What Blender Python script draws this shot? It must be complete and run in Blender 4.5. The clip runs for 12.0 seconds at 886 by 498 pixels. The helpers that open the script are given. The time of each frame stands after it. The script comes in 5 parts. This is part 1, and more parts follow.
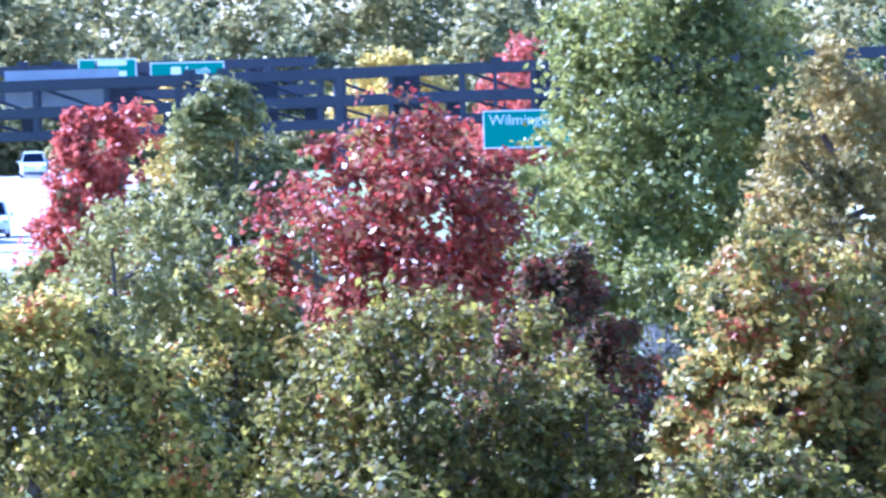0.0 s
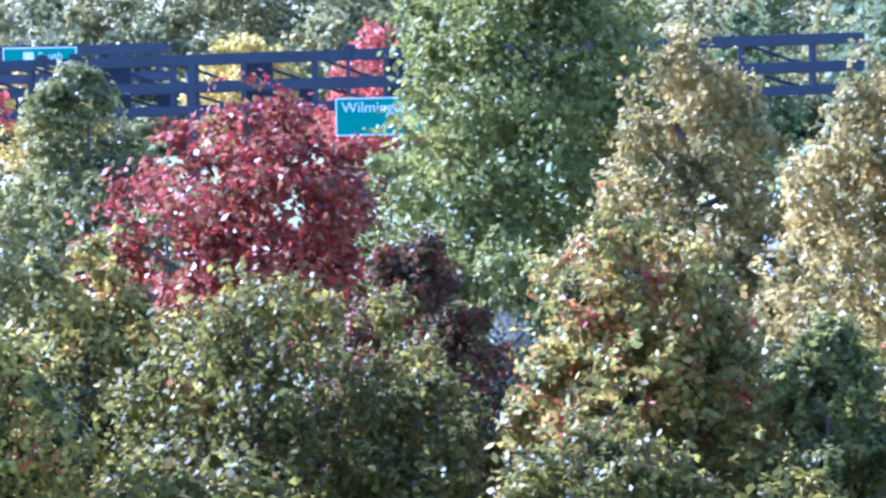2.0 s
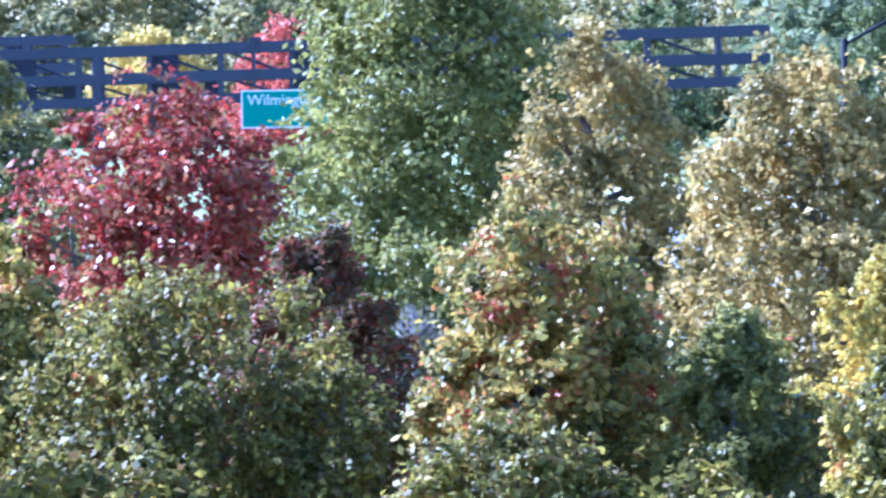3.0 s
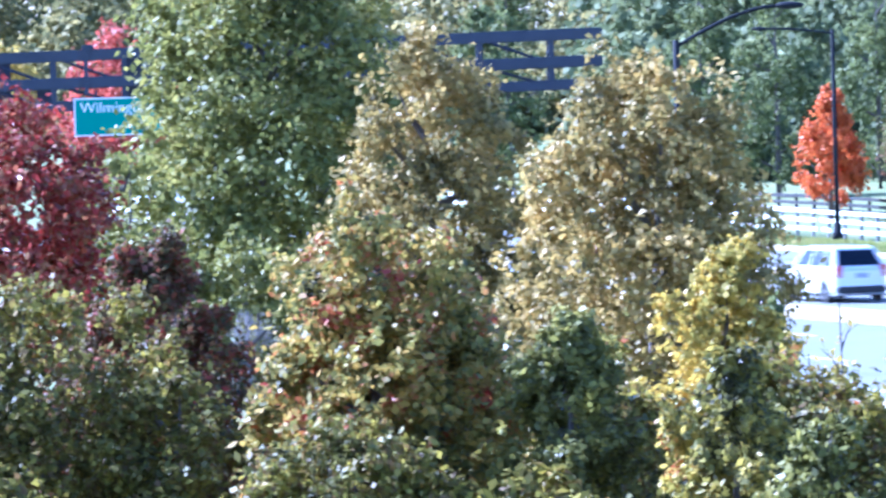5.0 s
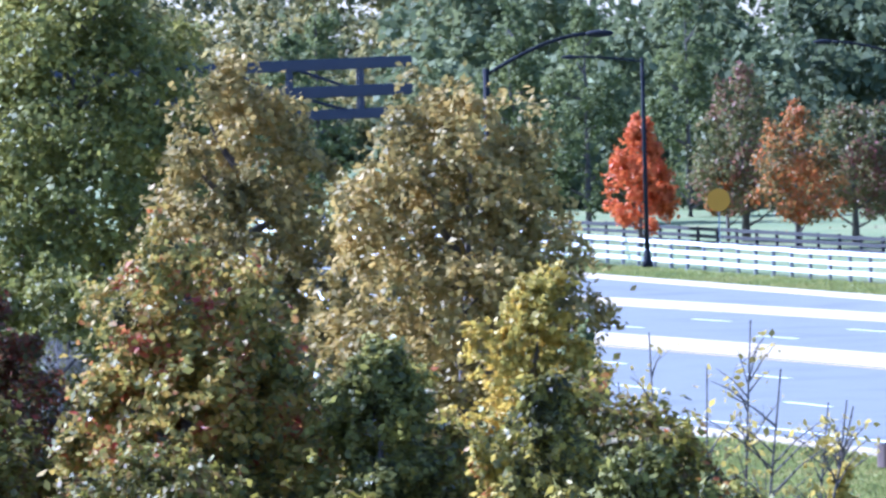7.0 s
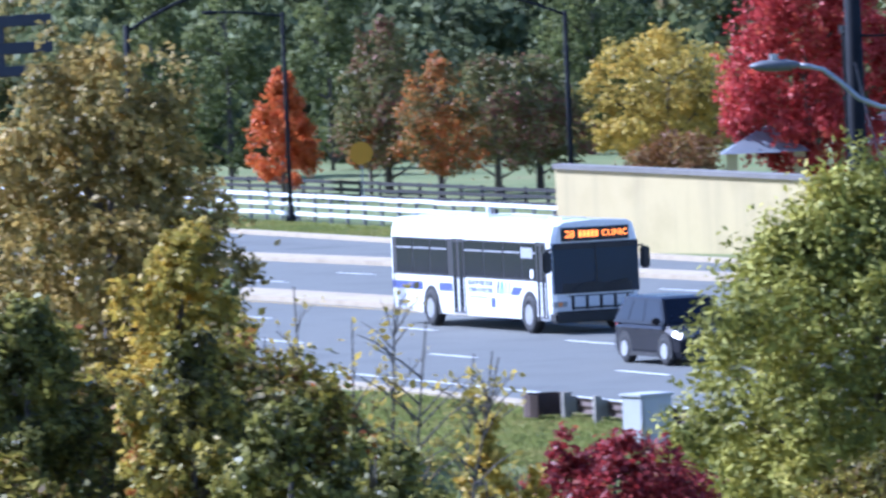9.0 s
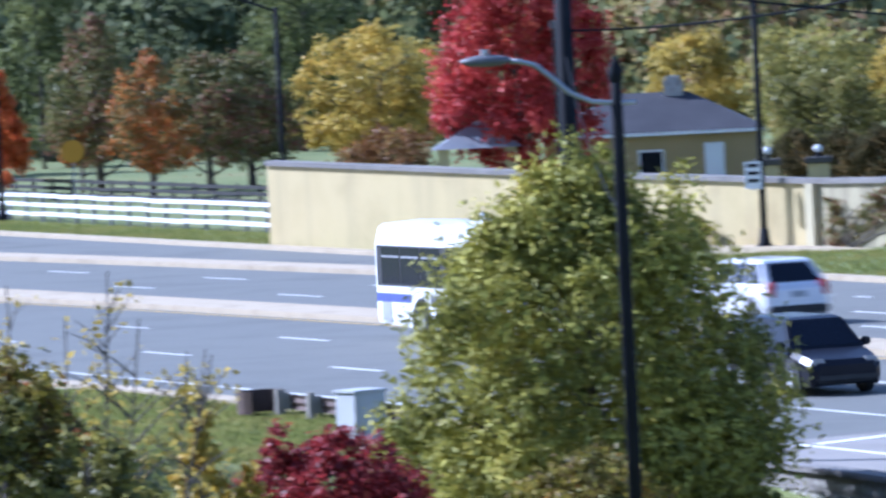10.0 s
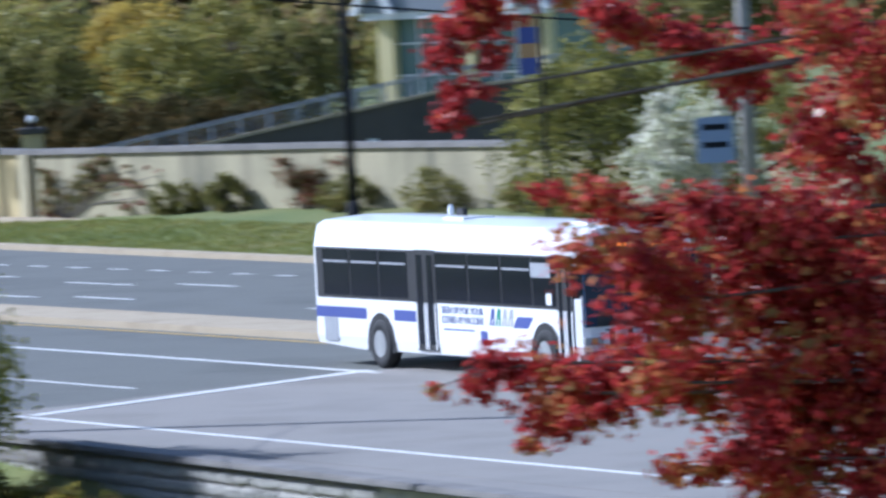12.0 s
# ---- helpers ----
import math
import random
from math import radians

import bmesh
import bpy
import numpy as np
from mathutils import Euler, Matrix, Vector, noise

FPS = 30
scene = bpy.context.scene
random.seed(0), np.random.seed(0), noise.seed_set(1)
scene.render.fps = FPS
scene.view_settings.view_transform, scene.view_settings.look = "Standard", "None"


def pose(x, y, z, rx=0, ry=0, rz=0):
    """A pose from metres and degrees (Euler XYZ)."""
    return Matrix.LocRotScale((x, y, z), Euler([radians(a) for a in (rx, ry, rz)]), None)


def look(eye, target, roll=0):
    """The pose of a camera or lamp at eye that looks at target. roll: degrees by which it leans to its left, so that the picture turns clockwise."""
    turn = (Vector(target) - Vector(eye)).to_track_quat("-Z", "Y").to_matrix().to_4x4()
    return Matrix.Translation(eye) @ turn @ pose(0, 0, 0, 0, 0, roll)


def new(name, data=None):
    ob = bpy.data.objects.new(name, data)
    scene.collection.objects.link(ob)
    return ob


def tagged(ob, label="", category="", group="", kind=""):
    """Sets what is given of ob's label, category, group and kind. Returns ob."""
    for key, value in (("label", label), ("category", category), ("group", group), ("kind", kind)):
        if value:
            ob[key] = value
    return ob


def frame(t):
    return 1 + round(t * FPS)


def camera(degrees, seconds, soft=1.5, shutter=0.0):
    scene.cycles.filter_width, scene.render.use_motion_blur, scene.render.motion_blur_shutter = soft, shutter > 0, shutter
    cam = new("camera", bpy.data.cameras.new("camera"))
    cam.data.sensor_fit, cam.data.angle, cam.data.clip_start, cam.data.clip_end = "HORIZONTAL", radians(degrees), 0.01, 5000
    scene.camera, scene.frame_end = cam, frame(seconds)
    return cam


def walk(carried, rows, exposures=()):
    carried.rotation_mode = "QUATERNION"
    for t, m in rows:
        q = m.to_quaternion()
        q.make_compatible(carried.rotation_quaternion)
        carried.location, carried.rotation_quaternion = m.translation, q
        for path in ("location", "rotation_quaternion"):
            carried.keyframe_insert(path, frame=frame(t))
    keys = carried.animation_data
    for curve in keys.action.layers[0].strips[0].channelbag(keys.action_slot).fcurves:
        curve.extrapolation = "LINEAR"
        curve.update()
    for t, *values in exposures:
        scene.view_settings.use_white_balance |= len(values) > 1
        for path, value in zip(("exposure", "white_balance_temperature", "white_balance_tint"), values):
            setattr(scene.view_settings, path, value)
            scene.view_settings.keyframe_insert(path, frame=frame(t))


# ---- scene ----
cam = camera(6.895, 12.0, 2.7, 0.5)


def aim(heading, pitch, roll):
    """A pose at the camera's stand: heading counter-clockwise from +X, degrees."""
    m = Matrix.Rotation(radians(heading - 90), 4, "Z") @ Matrix.Rotation(radians(90 + pitch), 4, "X") @ Matrix.Rotation(radians(-roll), 4, "Z")
    return Matrix.Translation((0, 0, 9.46)) @ m


PATH = [
    (0.0, 168.197, -1.654, 1.468), (0.5, 167.92, -1.786, 1.7), (1.0, 167.843, -1.639, 1.49), (1.5, 167.597, -1.5, 1.436),
    (2.0, 167.045, -1.777, 1.092), (2.5, 166.895, -1.792, 1.126), (2.7, 166.533, -1.839, 0.956), (4.3, 165.63, -1.811, 1.608),
    (4.5, 165.563, -1.852, 1.661), (5.0, 165.021, -1.841, 1.659), (5.5, 164.613, -1.884, 1.638), (6.0, 163.866, -1.832, 1.496),
    (6.5, 163.676, -1.734, 1.582), (6.7, 163.64, -1.69, 1.599), (8.3, 162.007, -1.946, 2.373), (8.5, 161.608, -1.984, 2.574),
    (9.0, 160.773, -2.116, 2.479), (9.5, 159.849, -2.18, 2.637), (10.0, 158.535, -2.245, 2.822), (10.5, 157.221, -2.361, 2.908),
    (11.0, 155.712, -2.351, 3.0), (11.5, 154.465, -2.608, 3.128), (12.0, 152.433, -2.787, 3.107),
]
walk(cam, [(t, aim(h, p, r)) for t, h, p, r in PATH],
     exposures=[(0.0, 2.53, 4130, 26), (2.7, 2.48, 4130, 26), (5.5, 2.42, 4230, 27), (6.0, 2.07, 4270, 27), (6.7, 1.9, 4380, 26), (8.3, 1.4, 4600, 23), (9.5, 1.25, 4750, 21), (11.0, 0.87, 4850, 18), (12.0, 0.64, 5000, 14)])

# ---- light: clear autumn noon, sun ahead and to the side ----
world = bpy.data.worlds.new("sky")
scene.world = world
world.use_nodes = True
sky = world.node_tree.nodes.new("ShaderNodeTexSky")
sky.sky_type, sky.sun_disc = "NISHITA", False
SUN_FROM = Vector((-0.70, -0.68, 0.75)).normalized()
sky.sun_elevation = math.asin(SUN_FROM.z)
sky.sun_rotation = math.atan2(SUN_FROM.x, SUN_FROM.y)
world.node_tree.links.new(sky.outputs[0], world.node_tree.nodes["Background"].inputs[0])
world.node_tree.nodes["Background"].inputs[1].default_value = 0.085
sun = new("sun", bpy.data.lights.new("sun", "SUN"))
sun.data.energy, sun.data.angle, sun.data.color = 4.4, radians(0.55), (1.0, 0.955, 0.88)
sun.matrix_world = look(SUN_FROM * 50, (0, 0, 0))


# ---- materials ----
def material(name, colours, rough=0.8, scale=4.0, fine=60.0, bump=0.2, metal=0.0, spec=0.5, coat=0.0):
    """A surface whose colour wanders between the given ones at two scales, with fine relief."""
    m = bpy.data.materials.new(name)
    m.use_nodes = True
    t = m.node_tree
    b = t.nodes["Principled BSDF"]
    co = t.nodes.new("ShaderNodeTexCoord")
    big, small, ramp, mix = (t.nodes.new(n) for n in ("ShaderNodeTexNoise", "ShaderNodeTexNoise", "ShaderNodeValToRGB", "ShaderNodeMath"))
    big.inputs["Scale"].default_value, small.inputs["Scale"].default_value = scale, fine
    big.inputs["Detail"].default_value = 5
    mix.operation = "MULTIPLY_ADD"
    mix.inputs[1].default_value, mix.inputs[2].default_value = 0.35, 0
    t.links.new(co.outputs["Object"], big.inputs["Vector"])
    t.links.new(co.outputs["Object"], small.inputs["Vector"])
    t.links.new(small.outputs["Fac"], mix.inputs[0])
    add = t.nodes.new("ShaderNodeMath")
    add.operation = "ADD"
    shift = t.nodes.new("ShaderNodeMath")
    shift.operation, shift.inputs[1].default_value = "SUBTRACT", 0.175
    t.links.new(mix.outputs[0], shift.inputs[0])
    t.links.new(big.outputs["Fac"], add.inputs[0])
    t.links.new(shift.outputs[0], add.inputs[1])
    t.links.new(add.outputs[0], ramp.inputs[0])
    ramp.color_ramp.elements[0].position, ramp.color_ramp.elements[1].position = 0.3, 0.7
    ramp.color_ramp.elements[0].color, ramp.color_ramp.elements[1].color = (*colours[0], 1), (*colours[-1], 1)
    for i, c in enumerate(colours[1:-1]):
        e = ramp.color_ramp.elements.new(0.3 + 0.4 * (i + 1) / (len(colours) - 1))
        e.color = (*c, 1)
    t.links.new(ramp.outputs[0], b.inputs["Base Color"])
    b.inputs["Roughness"].default_value, b.inputs["Metallic"].default_value = rough, metal
    b.inputs["Specular IOR Level"].default_value, b.inputs["Coat Weight"].default_value = spec, coat
    if bump:
        bp = t.nodes.new("ShaderNodeBump")
        bp.inputs["Strength"].default_value = bump
        bp.inputs["Distance"].default_value = 0.02
        t.links.new(small.outputs["Fac"], bp.inputs["Height"])
        t.links.new(bp.outputs[0], b.inputs["Normal"])
    return m


def leaf_material(name, colours, patch=0.5, gloss=0.42, thin=0.38):
    """Leaves: each one of its own colour, with drifts of colour through the crown; light shines through. A little blue
    is added to the colours for haze.
    """
    colours = [(r, g, b + 0.03 * g + 0.002) for r, g, b in colours]
    m = bpy.data.materials.new(name)
    m.use_nodes = True
    t = m.node_tree
    b = t.nodes["Principled BSDF"]
    geo, co, nz, ramp = (t.nodes.new(n) for n in ("ShaderNodeNewGeometry", "ShaderNodeTexCoord", "ShaderNodeTexNoise", "ShaderNodeValToRGB"))
    nz.inputs["Scale"].default_value, nz.inputs["Detail"].default_value = patch, 3
    t.links.new(co.outputs["Object"], nz.inputs["Vector"])
    stretch = t.nodes.new("ShaderNodeMapRange")
    stretch.inputs[1].default_value, stretch.inputs[2].default_value = 0.3, 0.7
    t.links.new(nz.outputs["Fac"], stretch.inputs[0])
    mx = t.nodes.new("ShaderNodeMath")
    mx.operation, mx.inputs[1].default_value = "MULTIPLY", 0.55
    t.links.new(stretch.outputs[0], mx.inputs[0])
    ad = t.nodes.new("ShaderNodeMath")
    ad.operation, ad.inputs[1].default_value = "MULTIPLY_ADD", 0.45
    t.links.new(geo.outputs["Random Per Island"], ad.inputs[0])
    t.links.new(mx.outputs[0], ad.inputs[2])
    t.links.new(ad.outputs[0], ramp.inputs[0])
    els = ramp.color_ramp.elements
    els[0].position, els[1].position = 0.1, 0.9
    els[0].color, els[1].color = (*colours[0], 1), (*colours[-1], 1)
    for i, c in enumerate(colours[1:-1]):
        els.new(0.1 + 0.8 * (i + 1) / (len(colours) - 1)).color = (*c, 1)
    t.links.new(ramp.outputs[0], b.inputs["Base Color"])
    b.inputs["Roughness"].default_value = gloss + 0.08
    b.inputs["Specular IOR Level"].default_value = 0.17 if gloss < 0.5 else 0.12
    tr, ms = t.nodes.new("ShaderNodeBsdfTranslucent"), t.nodes.new("ShaderNodeMixShader")
    t.links.new(ramp.outputs[0], tr.inputs["Color"])
    ms.inputs[0].default_value = thin
    t.links.new(b.outputs[0], ms.inputs[1])
    t.links.new(tr.outputs[0], ms.inputs[2])
    t.links.new(ms.outputs[0], t.nodes["Material Output"].inputs["Surface"])
    return m


GREEN, DGREEN, LGREEN = (0.145, 0.138, 0.038), (0.075, 0.072, 0.028), (0.29, 0.27, 0.075)
OLIVE, GOLD, YELLOW = (0.20, 0.18, 0.06), (0.42, 0.28, 0.09), (0.50, 0.41, 0.07)
RED, DRED, ORANGE, CORAL = (0.34, 0.035, 0.035), (0.10, 0.025, 0.03), (0.55, 0.14, 0.03), (0.45, 0.10, 0.09)
BROWN, PURPLE, GREY = (0.18, 0.10, 0.05), (0.09, 0.05, 0.06), (0.20, 0.19, 0.17)
LEAF = {
    "redcoral": leaf_material("coral red leaves", [BROWN, (0.36, 0.07, 0.04), (0.45, 0.10, 0.06), (0.50, 0.13, 0.08), (0.42, 0.09, 0.05), OLIVE], 0.9),
    "olive": leaf_material("olive green leaves", [DGREEN, GREEN, (0.21, 0.20, 0.045), (0.29, 0.26, 0.065), (0.38, 0.28, 0.09)], 0.7),
    "crimson": leaf_material("dark crimson leaves", [(0.19, 0.11, 0.05), (0.15, 0.05, 0.03), (0.24, 0.035, 0.022), (0.36, 0.05, 0.03), (0.24, 0.16, 0.06), (0.42, 0.08, 0.045), (0.42, 0.20, 0.12)], 1.1, 0.3),
    "paleolive": leaf_material("pale olive leaves", [(0.19, 0.18, 0.045), (0.27, 0.245, 0.058), (0.35, 0.295, 0.075), (0.23, 0.21, 0.046)], 0.6),
    "green": leaf_material("fresh green leaves", [(0.075, 0.085, 0.018), (0.14, 0.145, 0.028), (0.22, 0.215, 0.04), (0.31, 0.28, 0.052), (0.39, 0.34, 0.075)], 0.5, 0.4),
    "olivegold": leaf_material("olive and gold leaves", [(0.12, 0.10, 0.03), (0.22, 0.175, 0.045), (0.33, 0.25, 0.06), (0.44, 0.31, 0.075), (0.50, 0.35, 0.085)], 0.8, 0.46),
    "mixgreen": leaf_material("green leaves turning", [(0.055, 0.05, 0.013), (0.09, 0.084, 0.016), (0.14, 0.13, 0.022), (0.22, 0.20, 0.028), (0.15, 0.09, 0.03), (0.33, 0.28, 0.034), (0.44, 0.36, 0.04), (0.42, 0.14, 0.035)], 1.1, 0.45),
    "mixyellow": leaf_material("yellowing green leaves", [(0.04, 0.037, 0.014), (0.07, 0.066, 0.018), (0.16, 0.145, 0.034), (0.27, 0.24, 0.04), (0.48, 0.38, 0.05), (0.56, 0.42, 0.075), (0.42, 0.13, 0.035)], 1.0, 0.4),
    "purple": leaf_material("dull brown and purple leaves", [(0.055, 0.044, 0.016), (0.085, 0.076, 0.02), (0.14, 0.05, 0.026), (0.11, 0.10, 0.024), (0.30, 0.05, 0.03), (0.22, 0.18, 0.04)], 1.6, 0.45),
    "yelloworange": leaf_material("yellow and orange leaves", [(0.055, 0.052, 0.018), (0.13, 0.12, 0.032), (0.20, 0.185, 0.04), (0.36, 0.30, 0.05), (0.48, 0.31, 0.05), (0.22, 0.20, 0.042), (0.46, 0.17, 0.045), (0.32, 0.055, 0.033)], 1.4, 0.4),
    "yellowgreen": leaf_material("yellow green leaves", [(0.17, 0.17, 0.05), (0.25, 0.235, 0.06), (0.36, 0.32, 0.07), (0.46, 0.38, 0.07)], 0.8),
    "brightyellow": leaf_material("golden yellow leaves", [(0.20, 0.18, 0.035), (0.42, 0.33, 0.045), (0.58, 0.42, 0.05), (0.62, 0.40, 0.045)], 0.9),
    "grey": leaf_material("grey dry leaves", [GREY, (0.26, 0.24, 0.21), (0.15, 0.15, 0.12)], 1.0, 0.7),
    "locust": leaf_material("feathery yellow green leaves", [(0.11, 0.12, 0.026), (0.24, 0.235, 0.04), (0.42, 0.39, 0.055), (0.58, 0.49, 0.085)], 0.6, 0.5, 0.2),
    "glossgreen": leaf_material("glossy green leaves", [(0.06, 0.058, 0.02), (0.12, 0.12, 0.028), (0.22, 0.21, 0.042), (0.34, 0.30, 0.05), (0.46, 0.36, 0.07)], 1.0, 0.36),
    "crimson2": leaf_material("crimson bush leaves", [(0.15, 0.03, 0.028), (0.40, 0.045, 0.04), (0.14, 0.03, 0.03), (0.32, 0.04, 0.04), (0.46, 0.12, 0.05)], 1.4, 0.35),
    "orange": leaf_material("bright orange leaves", [(0.45, 0.09, 0.02), ORANGE, (0.65, 0.20, 0.04), ORANGE], 0.8),
    "orange2": leaf_material("orange and green leaves", [(0.13, 0.12, 0.035), OLIVE, (0.38, 0.19, 0.04), (0.55, 0.17, 0.035), (0.62, 0.16, 0.03)], 0.35),
    "maroon": leaf_material("maroon and green leaves", [(0.10, 0.10, 0.034), (0.16, 0.165, 0.05), (0.22, 0.20, 0.06), (0.27, 0.12, 0.075), (0.24, 0.07, 0.06)], 0.3),
    "yellow": leaf_material("soft yellow leaves", [(0.27, 0.22, 0.05), (0.44, 0.34, 0.06), (0.60, 0.44, 0.07), (0.62, 0.42, 0.06)], 0.35),
    "rust": leaf_material("rust brown leaves", [BROWN, (0.26, 0.12, 0.03), OLIVE], 0.5),
    "crimsonlit": leaf_material("bright crimson maple leaves", [(0.28, 0.035, 0.03), (0.42, 0.05, 0.045), (0.52, 0.075, 0.06), (0.54, 0.15, 0.06)], 0.35),
    "darkgreen": leaf_material("dark green leaves", [(0.075, 0.09, 0.03), (0.12, 0.14, 0.044), (0.17, 0.19, 0.055), (0.27, 0.27, 0.08)], 0.3, 0.5),
    "hedge": leaf_material("clipped hedge leaves", [(0.05, 0.05, 0.02), (0.09, 0.08, 0.027), (0.17, 0.115, 0.035), (0.32, 0.19, 0.05)], 0.5, 0.8, 0.3),
    "whiteflower": leaf_material("white plumes", [(0.20, 0.22, 0.08), (0.45, 0.46, 0.26), (0.72, 0.70, 0.54), (0.78, 0.76, 0.64)], 1.2, 0.6, 0.55),
    "redfg": leaf_material("scarlet maple leaves", [(0.14, 0.035, 0.028), (0.30, 0.035, 0.03), (0.44, 0.04, 0.04), (0.50, 0.06, 0.045), (0.52, 0.20, 0.055), (0.34, 0.25, 0.07)], 1.1, 0.26, 0.5),
    "woods": leaf_material("mixed autumn woodland", [(0.09, 0.095, 0.042), (0.12, 0.13, 0.055), (0.17, 0.17, 0.06), (0.25, 0.22, 0.07), (0.42, 0.34, 0.10), (0.19, 0.19, 0.07)], 0.06, 0.6),
    "darkwoods": leaf_material("dark green woodland", [(0.075, 0.09, 0.04), (0.125, 0.145, 0.06), (0.175, 0.195, 0.078), (0.23, 0.235, 0.085)], 0.05, 0.6),
    "rustwoods": leaf_material("olive and rust woodland", [(0.10, 0.125, 0.06), (0.19, 0.215, 0.085), (0.30, 0.28, 0.09), (0.29, 0.18, 0.095), (0.45, 0.37, 0.10), (0.20, 0.225, 0.10)], 0.07, 0.6),
}
BARK = material("grey brown bark", [(0.07, 0.055, 0.045), (0.13, 0.11, 0.09), (0.05, 0.04, 0.035)], 0.9, 3, 30, 0.6)
ASPHALT = material("worn grey asphalt", [(0.096, 0.097, 0.086), (0.128, 0.130, 0.115), (0.110, 0.111, 0.098)], 0.85, 0.25, 40, 0.15)
PALE_ASPHALT = material("bleached concrete pavement", [(0.19, 0.175, 0.155), (0.25, 0.23, 0.205), (0.21, 0.195, 0.175)], 0.85, 0.3, 40, 0.15)
PAINT = material("worn white road paint", [(0.6, 0.6, 0.58), (0.75, 0.75, 0.72)], 0.7, 2, 50, 0.1)
YPAINT = material("worn yellow road paint", [(0.5, 0.33, 0.08), (0.55, 0.38, 0.12)], 0.7, 2, 50, 0.1)
CONCRETE = material("pale concrete kerb", [(0.31, 0.25, 0.165), (0.40, 0.33, 0.225), (0.35, 0.285, 0.19)], 0.9, 0.8, 40, 0.3)
GRASS = material("mown autumn grass", [(0.095, 0.125, 0.032), (0.13, 0.155, 0.04), (0.17, 0.16, 0.052)], 0.95, 0.15, 25, 0.8)
STUCCO = material("cream stucco", [(0.47, 0.375, 0.185), (0.53, 0.43, 0.22), (0.41, 0.325, 0.16)], 0.9, 0.35, 30, 0.15)


def streak(m, dark, amount):
    """Rain streaks that run down a wall."""
    t = m.node_tree
    b = t.nodes["Principled BSDF"]
    src = b.inputs["Base Color"].links[0].from_socket
    co, mp, nz, rg, mx = (t.nodes.new(n) for n in ("ShaderNodeTexCoord", "ShaderNodeMapping", "ShaderNodeTexNoise", "ShaderNodeMapRange", "ShaderNodeMix"))
    mp.inputs["Scale"].default_value = (1.0, 1.0, 0.06)
    nz.inputs["Scale"].default_value, nz.inputs["Detail"].default_value = 1.3, 6
    rg.inputs[1].default_value, rg.inputs[2].default_value, rg.inputs[4].default_value = 0.5, 0.75, amount
    mx.data_type = "RGBA"
    t.links.new(co.outputs["Object"], mp.inputs["Vector"])
    t.links.new(mp.outputs[0], nz.inputs["Vector"])
    t.links.new(nz.outputs["Fac"], rg.inputs[0])
    t.links.new(rg.outputs[0], mx.inputs[0])
    t.links.new(src, mx.inputs[6])
    mx.inputs[7].default_value = (*dark, 1)
    t.links.new(mx.outputs[2], b.inputs["Base Color"])


streak(STUCCO, (0.24, 0.19, 0.12), 0.35)
# Right-hand stucco: stains and streaks, on a base colour darkened for shade.
STAINED_SHADE_STUCCO = material("weathered grey cream stucco darkened for shade", [(0.33, 0.29, 0.18), (0.40, 0.35, 0.22), (0.26, 0.235, 0.15)], 0.9, 0.35, 30, 0.15)
streak(STAINED_SHADE_STUCCO, (0.09, 0.085, 0.06), 0.9)
COPING = material("grey concrete coping", [(0.15, 0.14, 0.13), (0.23, 0.215, 0.20)], 0.9, 1.0, 30, 0.2)
WHITEWOOD = material("white painted boards", [(0.70, 0.70, 0.70), (0.80, 0.80, 0.79)], 0.6, 1.0, 30, 0.1)
DARKWOOD = material("dark stained boards", [(0.012, 0.012, 0.012), (0.022, 0.02, 0.018)], 0.9, 1.0, 30, 0.2)
STEEL = material("blue grey painted steel", [(0.018, 0.022, 0.036), (0.028, 0.033, 0.05)], 0.55, 0.5, 20, 0.1)
DULLMETAL = material("dull grey painted metal", [(0.09, 0.093, 0.10), (0.13, 0.135, 0.145)], 0.5, 1.0, 30, 0.05)
GALV = material("galvanised steel", [(0.32, 0.33, 0.34), (0.42, 0.43, 0.44)], 0.5, 1.0, 30, 0.1, 0.6)
POLE = material("black painted metal", [(0.012, 0.013, 0.016), (0.02, 0.021, 0.025)], 0.75, 1.0, 30, 0.05, spec=0.08)
SIGNGREEN = material("green sign sheeting", [(0.0, 0.20, 0.13), (0.0, 0.23, 0.15)], 0.5, 0.6, 30, 0.0)
SIGNWHITE = material("white sign sheeting", [(0.75, 0.76, 0.76), (0.82, 0.82, 0.82)], 0.5, 0.6, 30, 0.0)
SLATE = material("dark slate roof", [(0.022, 0.023, 0.03), (0.04, 0.04, 0.048)], 0.8, 0.8, 12, 0.3)


# ---- helpers of this place ----
def mesh_of(bm, name):
    me = bpy.data.meshes.new(name)
    bm.to_mesh(me)
    bm.free()
    return me


def part(name, bm, mat, parent=None, label="", smooth=False):
    me = bm if isinstance(bm, bpy.types.Mesh) else mesh_of(bm, name)
    if mat and not me.materials:
        me.materials.append(mat)
    if smooth:
        for p in me.polygons:
            p.use_smooth = True
    ob = new(name, me)
    ob.parent = parent
    return tagged(ob, label)


def thing(name, x=0, y=0, z=0, label="", category="", group="", kind="", rz=0):
    ob = new(name)
    ob.matrix_world = pose(x, y, z, 0, 0, rz)
    return tagged(ob, label, category, group, kind)


def box(bm, x0, x1, y0, y1, z0, z1, bevel=0.0):
    r = bmesh.ops.create_cube(bm, size=1, matrix=Matrix.LocRotScale(((x0 + x1) / 2, (y0 + y1) / 2, (z0 + z1) / 2), None, (x1 - x0, y1 - y0, z1 - z0)))
    if bevel:
        es = list({e for v in r["verts"] for e in v.link_edges})
        bmesh.ops.bevel(bm, geom=es, offset=bevel, segments=2, affect="EDGES")
    return bm


def boxed(*a, **k):
    return box(bmesh.new(), *a, **k)


